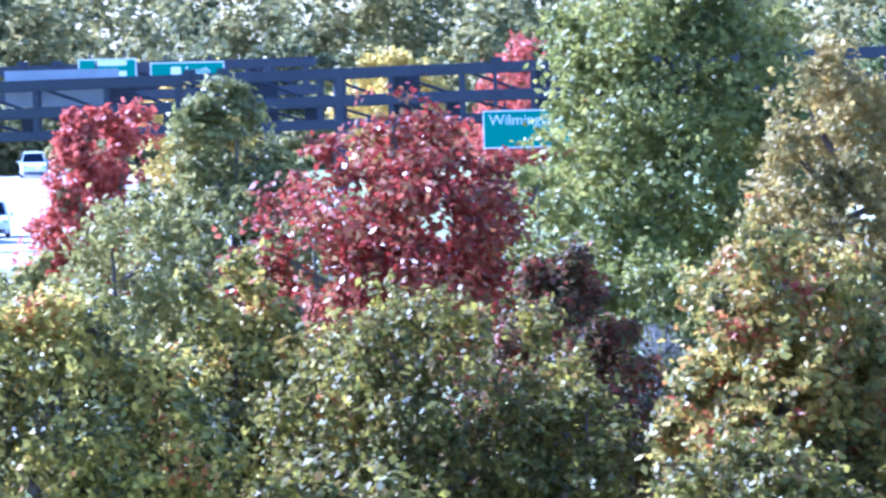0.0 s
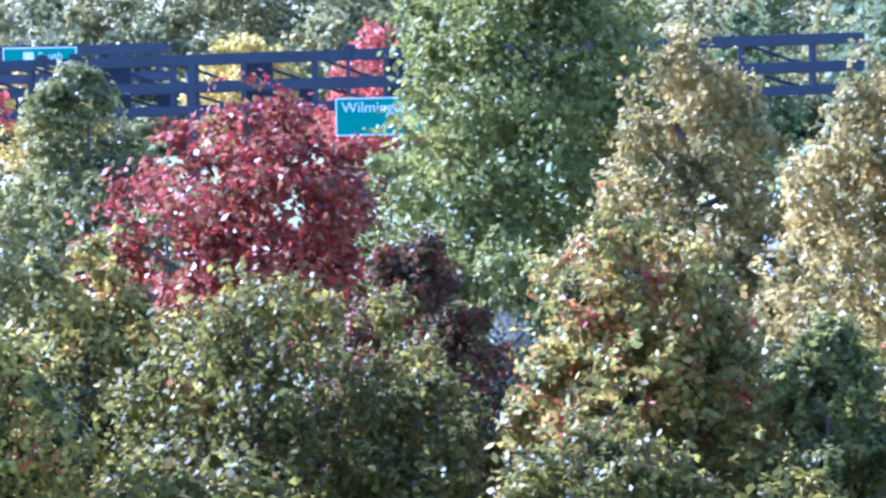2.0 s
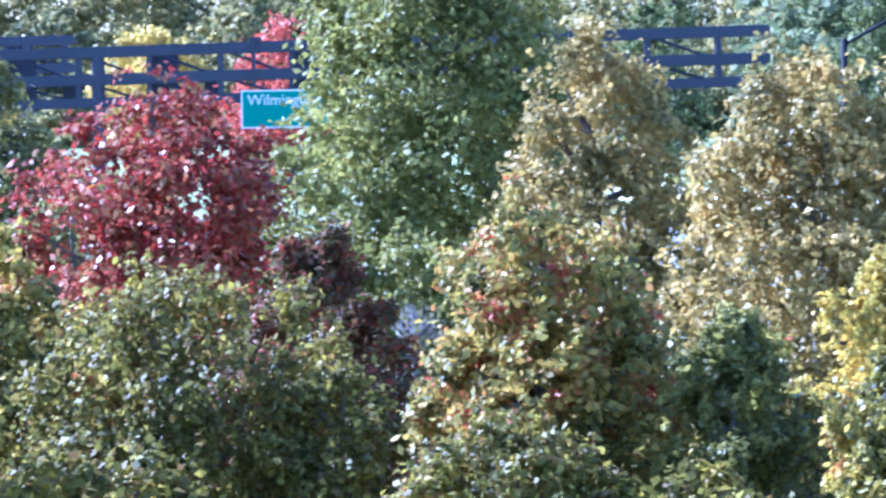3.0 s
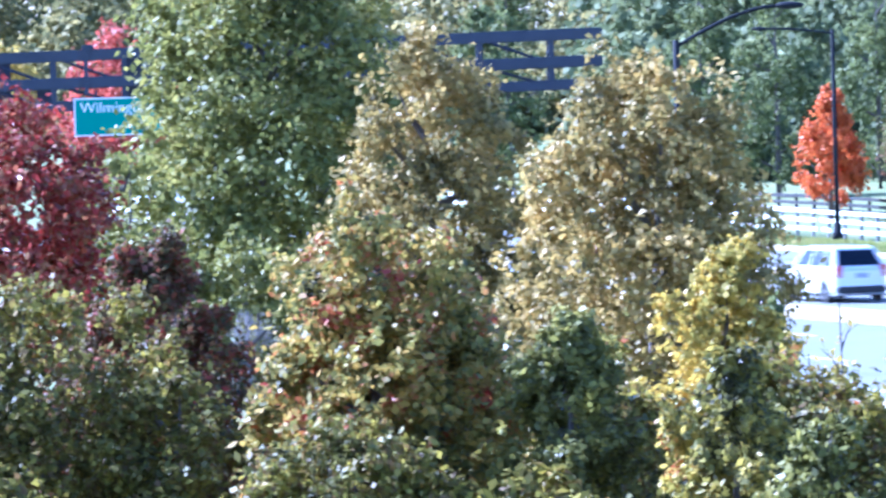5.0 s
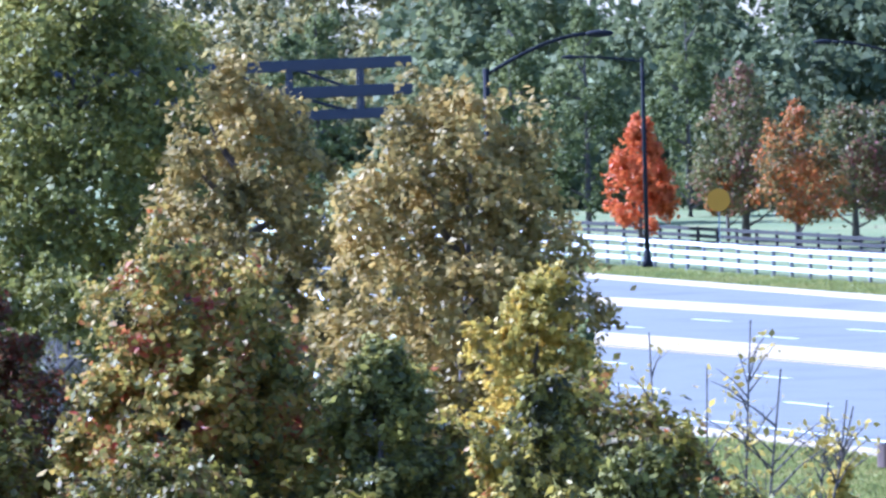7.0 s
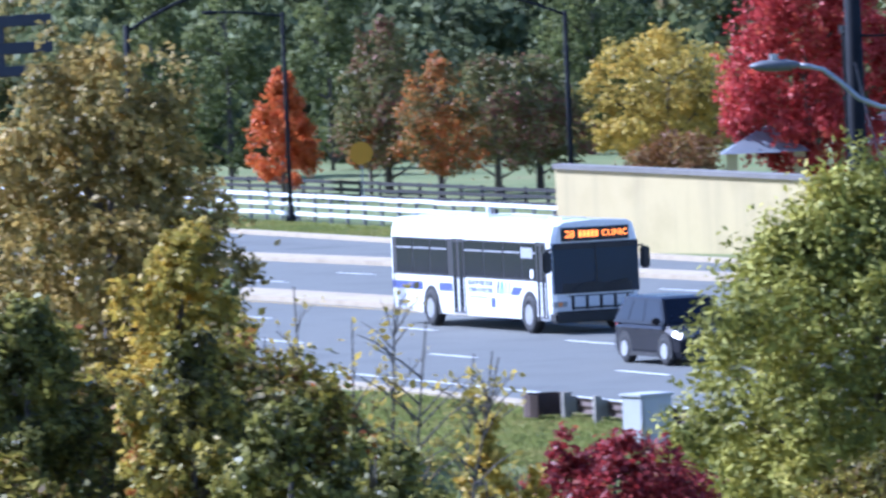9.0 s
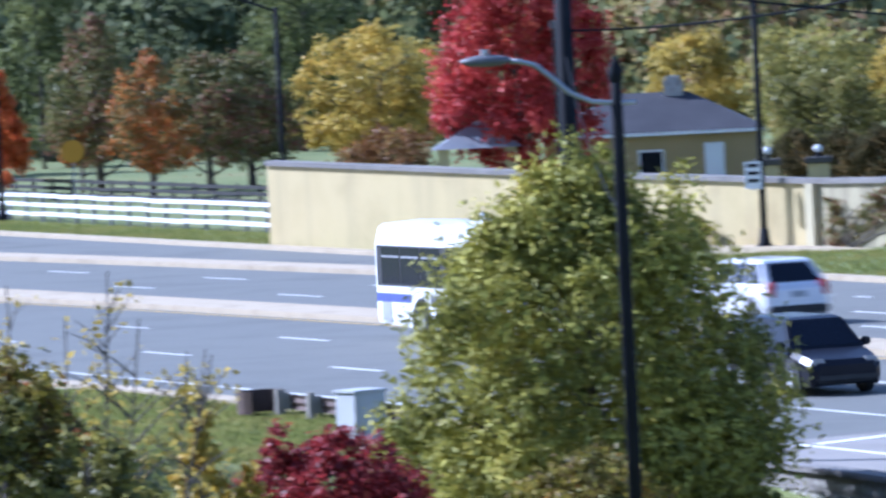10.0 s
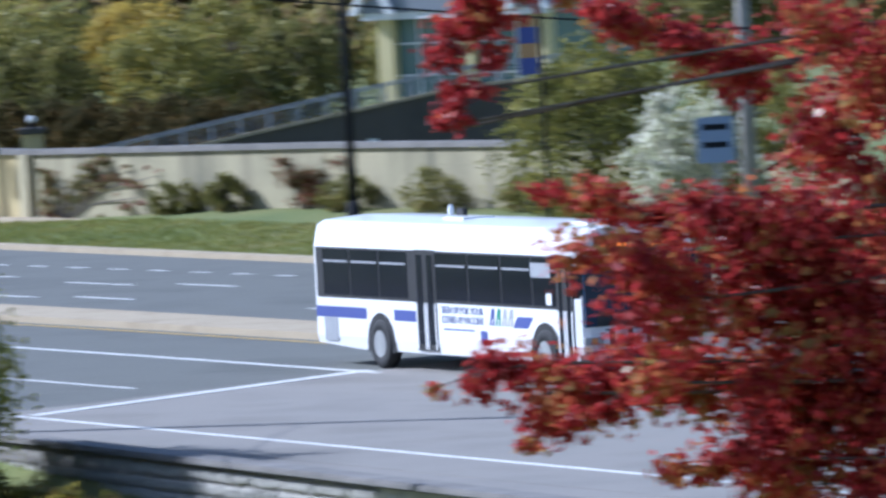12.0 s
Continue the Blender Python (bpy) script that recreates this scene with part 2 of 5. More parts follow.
def tube(bm, pts, radii, n=8):
    """A tapered tube through the points."""
    rings = []
    for i, p in enumerate(pts):
        p = Vector(p)
        d = Vector(pts[min(i + 1, len(pts) - 1)]) - Vector(pts[max(i - 1, 0)])
        q = d.to_track_quat("Z", "Y")
        r = radii[i] if isinstance(radii, (list, tuple)) else radii
        rings.append([bm.verts.new(p + q @ Vector((r * math.cos(6.28318 * k / n), r * math.sin(6.28318 * k / n), 0))) for k in range(n)])
    for a, b in zip(rings, rings[1:]):
        for k in range(n):
            bm.faces.new((a[k], a[(k + 1) % n], b[(k + 1) % n], b[k]))
    bm.faces.new(rings[0][::-1])
    bm.faces.new(rings[-1])
    return bm


def prism(bm, outline, y0, y1):
    """An outline in x and z, drawn out along y."""
    a = [bm.verts.new((x, y0, z)) for x, z in outline]
    b = [bm.verts.new((x, y1, z)) for x, z in outline]
    n = len(outline)
    bm.faces.new(a)
    bm.faces.new(b[::-1])
    for k in range(n):
        bm.faces.new((a[k], b[k], b[(k + 1) % n], a[(k + 1) % n]))
    bmesh.ops.recalc_face_normals(bm, faces=bm.faces)
    return bm


def strip(bm, left, right, z0, z1):
    """A slab between two lines of (x, y), from z0 up to z1."""
    vs = [[bm.verts.new((x, y, z)) for x, y in line] for z in (z0, z1) for line in (left, right)]
    lo_l, lo_r, hi_l, hi_r = vs
    for i in range(len(left) - 1):
        for a, b in ((hi_l, hi_r), (lo_r, lo_l), (lo_l, hi_l), (hi_r, lo_r)):
            bm.faces.new((a[i], b[i], b[i + 1], a[i + 1]))
    bm.faces.new((lo_l[0], lo_r[0], hi_r[0], hi_l[0]))
    bm.faces.new((lo_l[-1], hi_l[-1], hi_r[-1], lo_r[-1]))
    bmesh.ops.recalc_face_normals(bm, faces=bm.faces)
    return bm


# ---- ground and road ----
def bend(x):
    """Y of the median's near kerb along the road."""
    if x > -130:
        return 70.35
    if x < -270:
        return 70.35 - 0.00045 * 140 ** 2 + 0.126 * (x + 270)
    return 70.35 - 0.00045 * (x + 130) ** 2


def line(x0, x1, off, step=6.0):
    n = max(2, int(abs(x1 - x0) / step) + 1)
    xs = [x0 + (x1 - x0) * i / (n - 1) for i in range(n)]
    return [(x, bend(x) + off) for x in xs]


def rise(x, y):
    """Height of the ground: it drops behind the stone wall, and swells behind the far kerb."""
    drop = max(0.0, min(1.0, (bend(x) - 16.4 - y) / 2.0)) * max(0.0, min(1.0, (x + 133) / 5.0)) * 2.6
    berm = 0.55 * max(0.0, min(1.0, (y - 86.5) / 9)) * max(0.0, min(1.0, (x + 208) / 14))
    return -drop + berm


def ground():
    xs = sorted({*range(-420, -40, 4), *(-3500, -2500, -1500, -900, -600, -480, 0, 100, 400, 1500), -1.0})
    ys = sorted({*range(-8, 130, 2), *(-1500, -500, -100, -40, 150, 200, 300, 500, 900, 1600, 3000)})
    verts = [(x, y, rise(x, y) - 0.02) for x in xs for y in ys]
    n = len(ys)
    faces = [(i * n + j, (i + 1) * n + j, (i + 1) * n + j + 1, i * n + j + 1) for i in range(len(xs) - 1) for j in range(n - 1)]
    me = bpy.data.meshes.new("ground")
    me.from_pydata(verts, [], faces)
    part("ground", me, GRASS, smooth=True)
    tagged(bpy.data.objects["ground"], "mown green and straw-coloured grass", "ground", kind="structure")


ground()
XA, XB = -335, -40


def road():
    ob = part("road", strip(bmesh.new(), line(XA, XB, -15.3), [(x, max(85.2, y)) for x, y in line(XA, XB, 15.0)], -0.3, 0.0), ASPHALT)
    tagged(ob, "worn grey asphalt road with white lane lines", "road", kind="structure")
    ob = part("pavement", strip(bmesh.new(), [(-127.0, 54.9), (-60, 54.9)], [(-131.2, 69.8), (-60, 69.8)], 0.004, 0.008), PALE_ASPHALT)
    tagged(ob, "bleached pale concrete at the crossing", "pavement", kind="structure")

    def mark(x0, x1, off, w, mat, name="lane_line"):
        m = part(name, strip(bmesh.new(), line(x0, x1, off - w / 2), line(x0, x1, off + w / 2), 0.009, 0.013), mat)
        tagged(m, "yellow road marking" if mat is YPAINT else "white road marking", "road marking", "road markings", "structure")

    mark(-330, -60, -13.6, 0.16, PAINT)
    mark(-149, -129.5, -4.35, 0.18, PAINT)
    mark(-360, -138, -0.45, 0.12, YPAINT)
    mark(-360, -145, 2.75, 0.12, YPAINT)
    x = -360
    while x < -151:
        mark(x, x + 3.1, -4.35, 0.15, PAINT)
        mark(x + 2.4, x + 5.5, -9.0, 0.15, PAINT)
        mark(x + 1, x + 4, 5.5, 0.15, PAINT)
        mark(x - 1, x + 2, 9.3, 0.15, PAINT)
        x += 12.2
    mark(-150, -131, -9.0, 0.13, PAINT)
    for k in range(14):
        mark(-196 + 2.3 * k, -195.1 + 2.3 * k, 12.2, 0.15, PAINT)
    mark(-183, -179.5, 8.6, 0.15, PAINT)
    mark(-170.5, -167, 8.6, 0.15, PAINT)
    mark(-168, -165, 5.0, 0.15, PAINT)
    bm = strip(bmesh.new(), [(-126.4, 57.0), (-130.5, 66.2)], [(-126.0, 57.0), (-130.1, 66.2)], 0.014, 0.018)
    tagged(part("stop_line", bm, PAINT), "white stop line at the crossing", "road marking", "road markings", "structure")

    def kerb(name, a, b, label, top=0.15):
        tagged(part(name, strip(bmesh.new(), a, b, -0.25, top), CONCRETE), label, "kerb", kind="structure")

    ob = part("apron", strip(bmesh.new(), [(-134, 54.2), (-90, 52.7)], [(-134, 55.2), (-90, 55.2)], -0.3, 0.002), PALE_ASPHALT)
    tagged(ob, "pale concrete apron beside the stone wall", "pavement", kind="structure")
    kerb("median", line(XA, -140, 0.0), line(XA, -140, 2.1), "pale concrete median with kerbs")
    kerb("traffic_island", line(-330, -203, 12.4), line(-330, -203, 13.9), "long pale concrete traffic island")
    kerb("kerb_near", line(XA, -133, -15.9), line(XA, -133, -15.3), "pale concrete kerb and gutter", 0.10)
    n = 45
    far = [(-330 + 270 * i / n, 85.2) for i in range(n + 1)]
    kerb("kerb_far", far, [(x, y + 0.5) for x, y in far], "broken pale concrete far kerb", 0.14)
    walkway = [(-231, 88.6), (-205, 91.6), (-160, 92.2)]
    ob = part("sidewalk", strip(bmesh.new(), walkway, [(x, y + 1.1) for x, y in walkway], -0.1, 0.20), CONCRETE)
    tagged(ob, "narrow concrete footpath along the wall", "footpath", kind="structure")


road()


# ---- walls and fences ----
def stucco_wall():
    ob = thing("garden_wall", 0, 0, 0, "cream stucco boundary wall with grey coping", "wall", kind="structure")
    pts = [(-234.3, 86.0, 2.80), (-219.5, 89.6, 2.38), (-205, 93.0, 2.08), (-190, 95.4, 2.22), (-165, 98.5, 2.3)]
    for a, b in zip(pts, pts[1:]):
        d = Vector((b[0] - a[0], b[1] - a[1], 0)).normalized()
        n = Vector((-d.y, d.x, 0))
        for w, lo, hi, mat in ((0.16, None, 0.0, STUCCO), (0.26, -0.004, 0.17, COPING)):
            bm = bmesh.new()
            q = []
            for p in (a, b):
                for sgn in (-1, 1):
                    for z in ((-0.5 if lo is None else p[2] + 0.004), p[2] + hi):
                        q.append(bm.verts.new((p[0] + n.x * sgn * w, p[1] + n.y * sgn * w, z)))
            for f in ((0, 1, 3, 2), (4, 6, 7, 5), (0, 4, 5, 1), (2, 3, 7, 6), (1, 5, 7, 3), (0, 2, 6, 4)):
                bm.faces.new([q[i] for i in f])
            bmesh.ops.recalc_face_normals(bm, faces=bm.faces)
            part("wall_panel" if lo is None else "coping", bm, STAINED_SHADE_STUCCO if lo is None and a[0] > -206 else mat, ob)
    for p in pts[2:3]:
        part("pier", boxed(p[0] - 0.3, p[0] + 0.3, p[1] - 0.32, p[1] + 0.32, -0.3, p[2] + 0.02), STAINED_SHADE_STUCCO, ob)


stucco_wall()


# Posts of the white fence: their shade is put into this grey.
SHADEPOST = material("fence posts greyed for shade", [(0.14, 0.14, 0.145), (0.22, 0.22, 0.22)], 0.9, 1.0, 30, 0.2)


def rail_fence(name, x0, x1, yf, h, rails, gap, mat, label, post_mat):
    ob = thing(name, 0, 0, 0, label, "fence")
    n = int((x1 - x0) / gap)
    me = mesh_of(boxed(-0.06, 0.06, 0.02, 0.14, -0.3, h + 0.05, bevel=0.01), "post")
    rail = mesh_of(boxed(0, gap + 0.01, -0.025, 0.02, -0.075, 0.075, bevel=0.008), "rail")
    me.materials.append(post_mat)
    rail.materials.append(mat)
    for i in range(n + 1):
        x = x0 + i * gap
        y = yf(x)
        p = part("post", me, None, ob)
        p.location = (x, y, 0)
        if i < n:
            a = math.atan2(yf(x + gap) - y, gap)
            for k in range(rails):
                r = part("rail", rail, None, ob)
                r.matrix_local = pose(x, y, h * (k + 0.8) / rails + random.uniform(-0.015, 0.015), 0, random.uniform(-0.5, 0.5), math.degrees(a))


rail_fence("white_rail_fence", -345, -236, lambda x: 90.8 + (0.02 * (x + 260) if x < -260 else 0) * -1, 1.08, 3, 2.2, WHITEWOOD, "white painted three-rail timber fence", SHADEPOST)
rail_fence("dark_rail_fence", -330, -236, lambda x: 100.5, 0.85, 3, 2.6, DARKWOOD, "dark stained three-rail paddock fence", DARKWOOD)


# ---- sign gantries over the highway ----
def gantry(name, a, b, z_a, z_b, drops, pitch, depth, label, posts):
    """A box truss from a to b, its top chord sloping from z_a to z_b."""
    a, b = Vector(a), Vector(b)
    d = (b - a).normalized()
    ob = new(name)
    ob.matrix_world = Matrix.Translation((a.x, a.y, 0)) @ Matrix.Rotation(math.atan2(d.y, d.x), 4, "Z")
    tagged(ob, label, "sign gantry", "sign gantries")
    L = (b - a).length

    def add(kind, bm):
        for v in bm.verts:
            v.co.z += (z_b - z_a) * v.co.x / L
        part(kind, bm, STEEL, ob)

    for k, dz in enumerate(drops):
        for y in (0, depth):
            h = 0.23 if k < 2 else 0.2
            add("chord", boxed(0, L, y - 0.2, y + 0.2, z_a - dz - h, z_a - dz + h, bevel=0.06))
    n = int(L / pitch)
    low = z_a - drops[-1]
    for i in range(n + 1):
        x = min(i * pitch, L - 0.3)
        for y in (0, depth):
            add("strut", boxed(x, x + 0.22, y - 0.12, y + 0.12, low, z_a))
        add("cross_tie", boxed(x + 0.05, x + 0.2, 0, depth, low - 0.1, low + 0.1))
        if i < n:
            if i % 2 == 0:
                add("stiffener", boxed(x + 0.2, x + 1.25, depth - 0.05, depth + 0.05, low, z_a))
            else:
                add("stiffener", boxed(x - 0.6, x + 0.2, depth - 0.05, depth + 0.05, low, z_a - drops[1]))
            for p, q in zip(drops, drops[1:]):
                add("brace", tube(bmesh.new(), [(x, depth / 2, z_a - p), (x + pitch, depth / 2, z_a - q)], 0.07, 6))
    for x in posts:
        for y in (0, depth):
            part("column", tube(bmesh.new(), [(x, y, -0.3), (x, y, z_a + 0.35)], [0.3, 0.24], 12), STEEL, ob)
    for x in (0.38 * L, 0.405 * L, 0.61 * L, 0.655 * L, 0.7 * L):
        add("clamp", boxed(x, x + 0.5, -0.26, 0.1, z_a + 0.2, z_a + 0.42, bevel=0.03))
        add("hanger", boxed(x + 0.1, x + 0.26, -0.32, -0.2, z_a - 1.6, z_a + 0.3))
    return ob


gantry("sign_gantry", (-300.2, 31.0), (-287.9, 84.0), 7.66, 8.45, (0, 1.12, 2.05), 2.9, 1.8, "long blue-grey steel box-truss sign gantry", (6.0, 27.0))
gantry("sign_gantry", (-346, 30.0), (-337.3, 64.6), 8.2, 8.45, (0, 1.3), 2.7, 1.6, "blue-grey steel sign gantry farther along the highway", (3.0, 33.5))


def text_mesh(body, size, mat, parent, m, name="lettering", label=""):
    cu = bpy.data.curves.new(name, "FONT")
    cu.body, cu.size, cu.extrude, cu.align_x, cu.align_y = body, size, 0.004, "LEFT", "CENTER"
    tmp = bpy.data.objects.new(name, cu)
    scene.collection.objects.link(tmp)
    dg = bpy.context.evaluated_depsgraph_get()
    me = bpy.data.meshes.new_from_object(tmp.evaluated_get(dg))
    bpy.data.objects.remove(tmp)
    me.materials.clear()
    ob = part(name, me, mat, parent, label)
    ob.matrix_local = m
    return ob


FACE = pose(0, 0, 0, 90, 0, 0)


def road_sign(name, x, y, z, w, h, rz, label, board_mat=SIGNGREEN, rim=SIGNWHITE):
    """A sign board whose face looks along -Y before it is turned; its origin is the middle of its back."""
    ob = thing(name, x, y, z, label, "road sign", rz=rz)
    part("board", boxed(-w / 2, w / 2, -0.03, 0.03, -h / 2, h / 2), rim, ob)
    part("face", boxed(-w / 2 + 0.06, w / 2 - 0.06, -0.036, -0.031, -h / 2 + 0.06, h / 2 - 0.06), board_mat, ob)
    for k in (-0.3, 0.3):
        part("bracket", boxed(k * w - 0.05, k * w + 0.05, 0.03, 0.3, -h / 2 - 0.1, h / 2 + 0.3), STEEL, ob)
    return ob


S = road_sign("highway_sign", -291.75, 65.1, 5.63, 4.6, 1.55, 78, "green highway sign with white lettering")
text_mesh("Wilmington", 0.62, SIGNWHITE, S, pose(-2.05, -0.045, 0.36, 90, 0, 0))
S = road_sign("highway_sign", -338.0, 58.67, 8.17, 3.45, 0.84, 78, "green highway sign with a route shield")
text_mesh("South", 0.5, SIGNWHITE, S, pose(-0.1, -0.045, 0.0, 90, 0, 0))
part("route_shield", prism(bmesh.new(), [(-0.75, 0.2), (-0.3, 0.2), (-0.27, -0.1), (-0.52, -0.3), (-0.78, -0.1)], -0.05, -0.037), SIGNWHITE, S)
S = road_sign("highway_sign", -338.85, 55.05, 8.25, 2.72, 1.15, 78, "green highway sign, its writing hidden")
for k in range(2):
    part("lettering_bar", boxed(-0.6, 0.9, -0.045, -0.037, 0.25 - 0.5 * k, 0.5 - 0.5 * k), SIGNWHITE, S)
S = road_sign("highway_sign", -299.2, 46.7, 7.75, 4.7, 1.5, 78, "pale grey back of a highway sign panel", GALV, GALV)


# ---- street lamps and poles ----
def street_lamp(name, x, y, h, reach, turn, label, base_z=0.0, r=0.1, head=0.7, rise_=0.9):
    ob = thing(name, x, y, base_z, label, "street lamp", "street lamps", rz=turn)
    part("pole", tube(bmesh.new(), [(0, 0, -0.3), (0, 0, h)], [r, r * 0.75], 14), POLE, ob, smooth=True)
    bm = bmesh.new()
    tube(bm, [(0, 0, 0), (0, 0, 0.25), (0, 0, 0.3), (0, 0, 0.75)], [r * 2.2, r * 2.2, r * 1.7, r * 1.2], 14)
    part("base", bm, POLE, ob, smooth=True)
    pts = [(reach * k / 8, 0, h - 0.15 + rise_ * math.sin(k / 8 * 1.5)) for k in range(9)]
    part("arm", tube(bmesh.new(), pts, 0.045, 8), POLE, ob, smooth=True)
    bm = bmesh.new()
    bmesh.ops.create_uvsphere(bm, u_segments=16, v_segments=8, radius=1, matrix=Matrix.LocRotScale((reach + head * 0.4, 0, pts[-1][2]), None, (head / 2, 0.16, 0.09)))
    part("lamp_head", bm, POLE, ob, smooth=True)
    return ob


street_lamp("street_lamp", -165.2, 50.0, 8.65, 2.4, 73, "black steel street lamp with a long arm", r=0.1)
street_lamp("street_lamp", -277.0, 90.3, 8.35, 2.6, -100, "black steel street lamp beside the white fence", r=0.1, rise_=0.25)
street_lamp("street_lamp", -243.9, 90.0, 8.1, 3.3, -109, "black steel street lamp with a long arm behind the wall", r=0.11)
street_lamp("street_lamp", -206.8, 91.95, 9.8, 2.6, -90, "black steel street lamp beside the footpath", r=0.11)
street_lamp("street_lamp", -183.4, 93.0, 10.5, 2.6, -90, "black steel street lamp on the grass verge", 0.2, r=0.13)


def near_lamp():
    ob = thing("street_lamp", -109.63, 46.25, -2.0, "dark pole street lamp with a silver gooseneck arm", "street lamp", "street lamps", rz=-113)
    part("pole", tube(bmesh.new(), [(0, 0, -1), (0, 0, 8.6), (0, 0, 9.62)], [0.12, 0.095, 0.085], 16), POLE, ob, smooth=True)
    part("cap", tube(bmesh.new(), [(0, 0, 9.3), (0, 0, 9.42), (0, 0, 9.55), (0, 0, 9.72), (0, 0, 9.78)], [0.06, 0.13, 0.13, 0.05, 0.03], 12), POLE, ob, smooth=True)
    arm = [(-0.32, 0, 9.02), (0, 0, 9.02), (0.4, 0, 9.06), (0.75, 0, 9.22), (1.05, 0, 9.5), (1.3, 0, 9.70), (1.55, 0, 9.77), (1.7, 0, 9.78)]
    part("arm", tube(bmesh.new(), arm, 0.045, 10), GALV, ob, "silver gooseneck arm", smooth=True)
    bm = bmesh.new()
    bmesh.ops.create_uvsphere(bm, u_segments=20, v_segments=10, radius=1, matrix=Matrix.LocRotScale((2.08, 0, 9.80), None, (0.42, 0.19, 0.10)))
    part("lamp_head", bm, DULLMETAL, ob, smooth=True)
    part("photocell", tube(bmesh.new(), [(2.1, 0, 9.86), (2.1, 0, 9.99)], 0.07, 10), GALV, ob)
    return ob


near_lamp()


def utility_pole():
    ob = thing("utility_pole", -125.6, 52.0, 0, "dark tall utility pole with a side conduit", "utility pole")
    part("pole", tube(bmesh.new(), [(0, 0, -3), (0, 0, 11)], [0.19, 0.15], 14), POLE, ob, smooth=True)
    part("conduit", tube(bmesh.new(), [(-0.22, -0.1, 0), (-0.22, -0.1, 8.2)], 0.05, 8), POLE, ob)
    part("insulator", boxed(-0.32, -0.1, -0.16, -0.04, 8.1, 8.25), POLE, ob)


utility_pole()


# ---- trees ----
def leaves_mesh(name, centres, normals, size, seed, mat, slim=0.62):
    """Many small folded leaves, one four-cornered face each."""
    rng = np.random.default_rng(seed)
    n = len(centres)
    nrm = normals / np.maximum(np.linalg.norm(normals, axis=1, keepdims=True), 1e-6)
    rnd = rng.normal(size=(n, 3))
    t = np.cross(nrm, rnd)
    t /= np.maximum(np.linalg.norm(t, axis=1, keepdims=True), 1e-6)
    b = np.cross(nrm, t)
    L = (size * rng.uniform(0.6, 1.35, n) / 2)[:, None]
    W = L * slim
    fold = nrm * L * rng.uniform(-0.35, 0.35, n)[:, None]
    v = np.empty((n, 4, 3))
    v[:, 0], v[:, 2] = centres + t * L, centres - t * L
    v[:, 1], v[:, 3] = centres + b * W + fold, centres - b * W + fold
    me = bpy.data.meshes.new(name)
    me.vertices.add(4 * n)
    me.vertices.foreach_set("co", v.astype(np.float32).ravel())
    me.loops.add(4 * n)
    me.loops.foreach_set("vertex_index", np.arange(4 * n, dtype=np.int32))
    me.polygons.add(n)
    me.polygons.foreach_set("loop_start", np.arange(0, 4 * n, 4, dtype=np.int32))
    me.update(calc_edges=True)
    me.materials.append(mat)
    return me


def crown_points(rng, lobes, count, loose=0.35, grain=0.55, gaps=2.0):
    """Leaf places on and in the lobes (x, y, z, rx, rz), in sprays with gaps between, and the outward direction at each."""
    lob = np.array(lobes)
    area = lob[:, 3] * (lob[:, 3] + lob[:, 4])
    n = int(count * gaps)
    pick = rng.choice(len(lob), n, p=area / area.sum())
    d = rng.normal(size=(n, 3))
    d /= np.linalg.norm(d, axis=1, keepdims=True)
    r = 1 - loose * rng.random(n) ** 1.2 + 0.3 * rng.random(n) ** 4
    l = lob[pick]
    wob = 1 + 0.25 * np.sin(5 * d[:, 0] + 7 * d[:, 2] + pick) + 0.2 * np.sin(11 * d[:, 1] - 6 * d[:, 0] + 2 * pick)
    p = l[:, :3] + d * np.stack([l[:, 3], l[:, 3], l[:, 4]], 1) * (r * wob)[:, None]
    field = np.zeros(n)
    for k in range(5):
        v = rng.normal(size=3) * 6.28 / (grain * (1.6 - 0.25 * k)) * 0.6
        field += np.sin(p @ v + rng.random() * 6.28)
    for k in range(3):
        v = rng.normal(size=3) * 6.28 / (grain * 2.6) * 0.6
        field += 1.2 * np.sin(p @ v + rng.random() * 6.28)
    keep = np.argsort(field + rng.normal(size=n) * 0.6)[-count:]
    nrm = d * 0.5 + rng.normal(size=(n, 3)) * 0.6 + np.array([0, -0.1, 0.5])
    return p[keep], nrm[keep]


def crown_width(shape, u):
    """The share of the full radius that a crown has at the share u of its height."""
    if shape == "cone":
        return min(1.0, 1.45 * max(0.0, 1 - u) ** 0.62) * (0.85 + 0.15 * min(1, u * 4)) + 0.05
    if shape == "dome":
        return (0.74 + 0.26 * min(1, u * 3.5)) * max(0.03, 1 - (max(0.0, u - 0.28) / 0.74) ** 1.8) ** 0.75
    if shape == "broad":
        return (0.8 + 0.2 * min(1, u * 3)) * max(0.04, 1 - (max(0.0, u - 0.35) / 0.67) ** 2.2) ** 0.62
    return math.sqrt(max(0.02, 1 - (2 * u - 1) ** 2)) * (1.0 if u > 0.35 else 0.92)


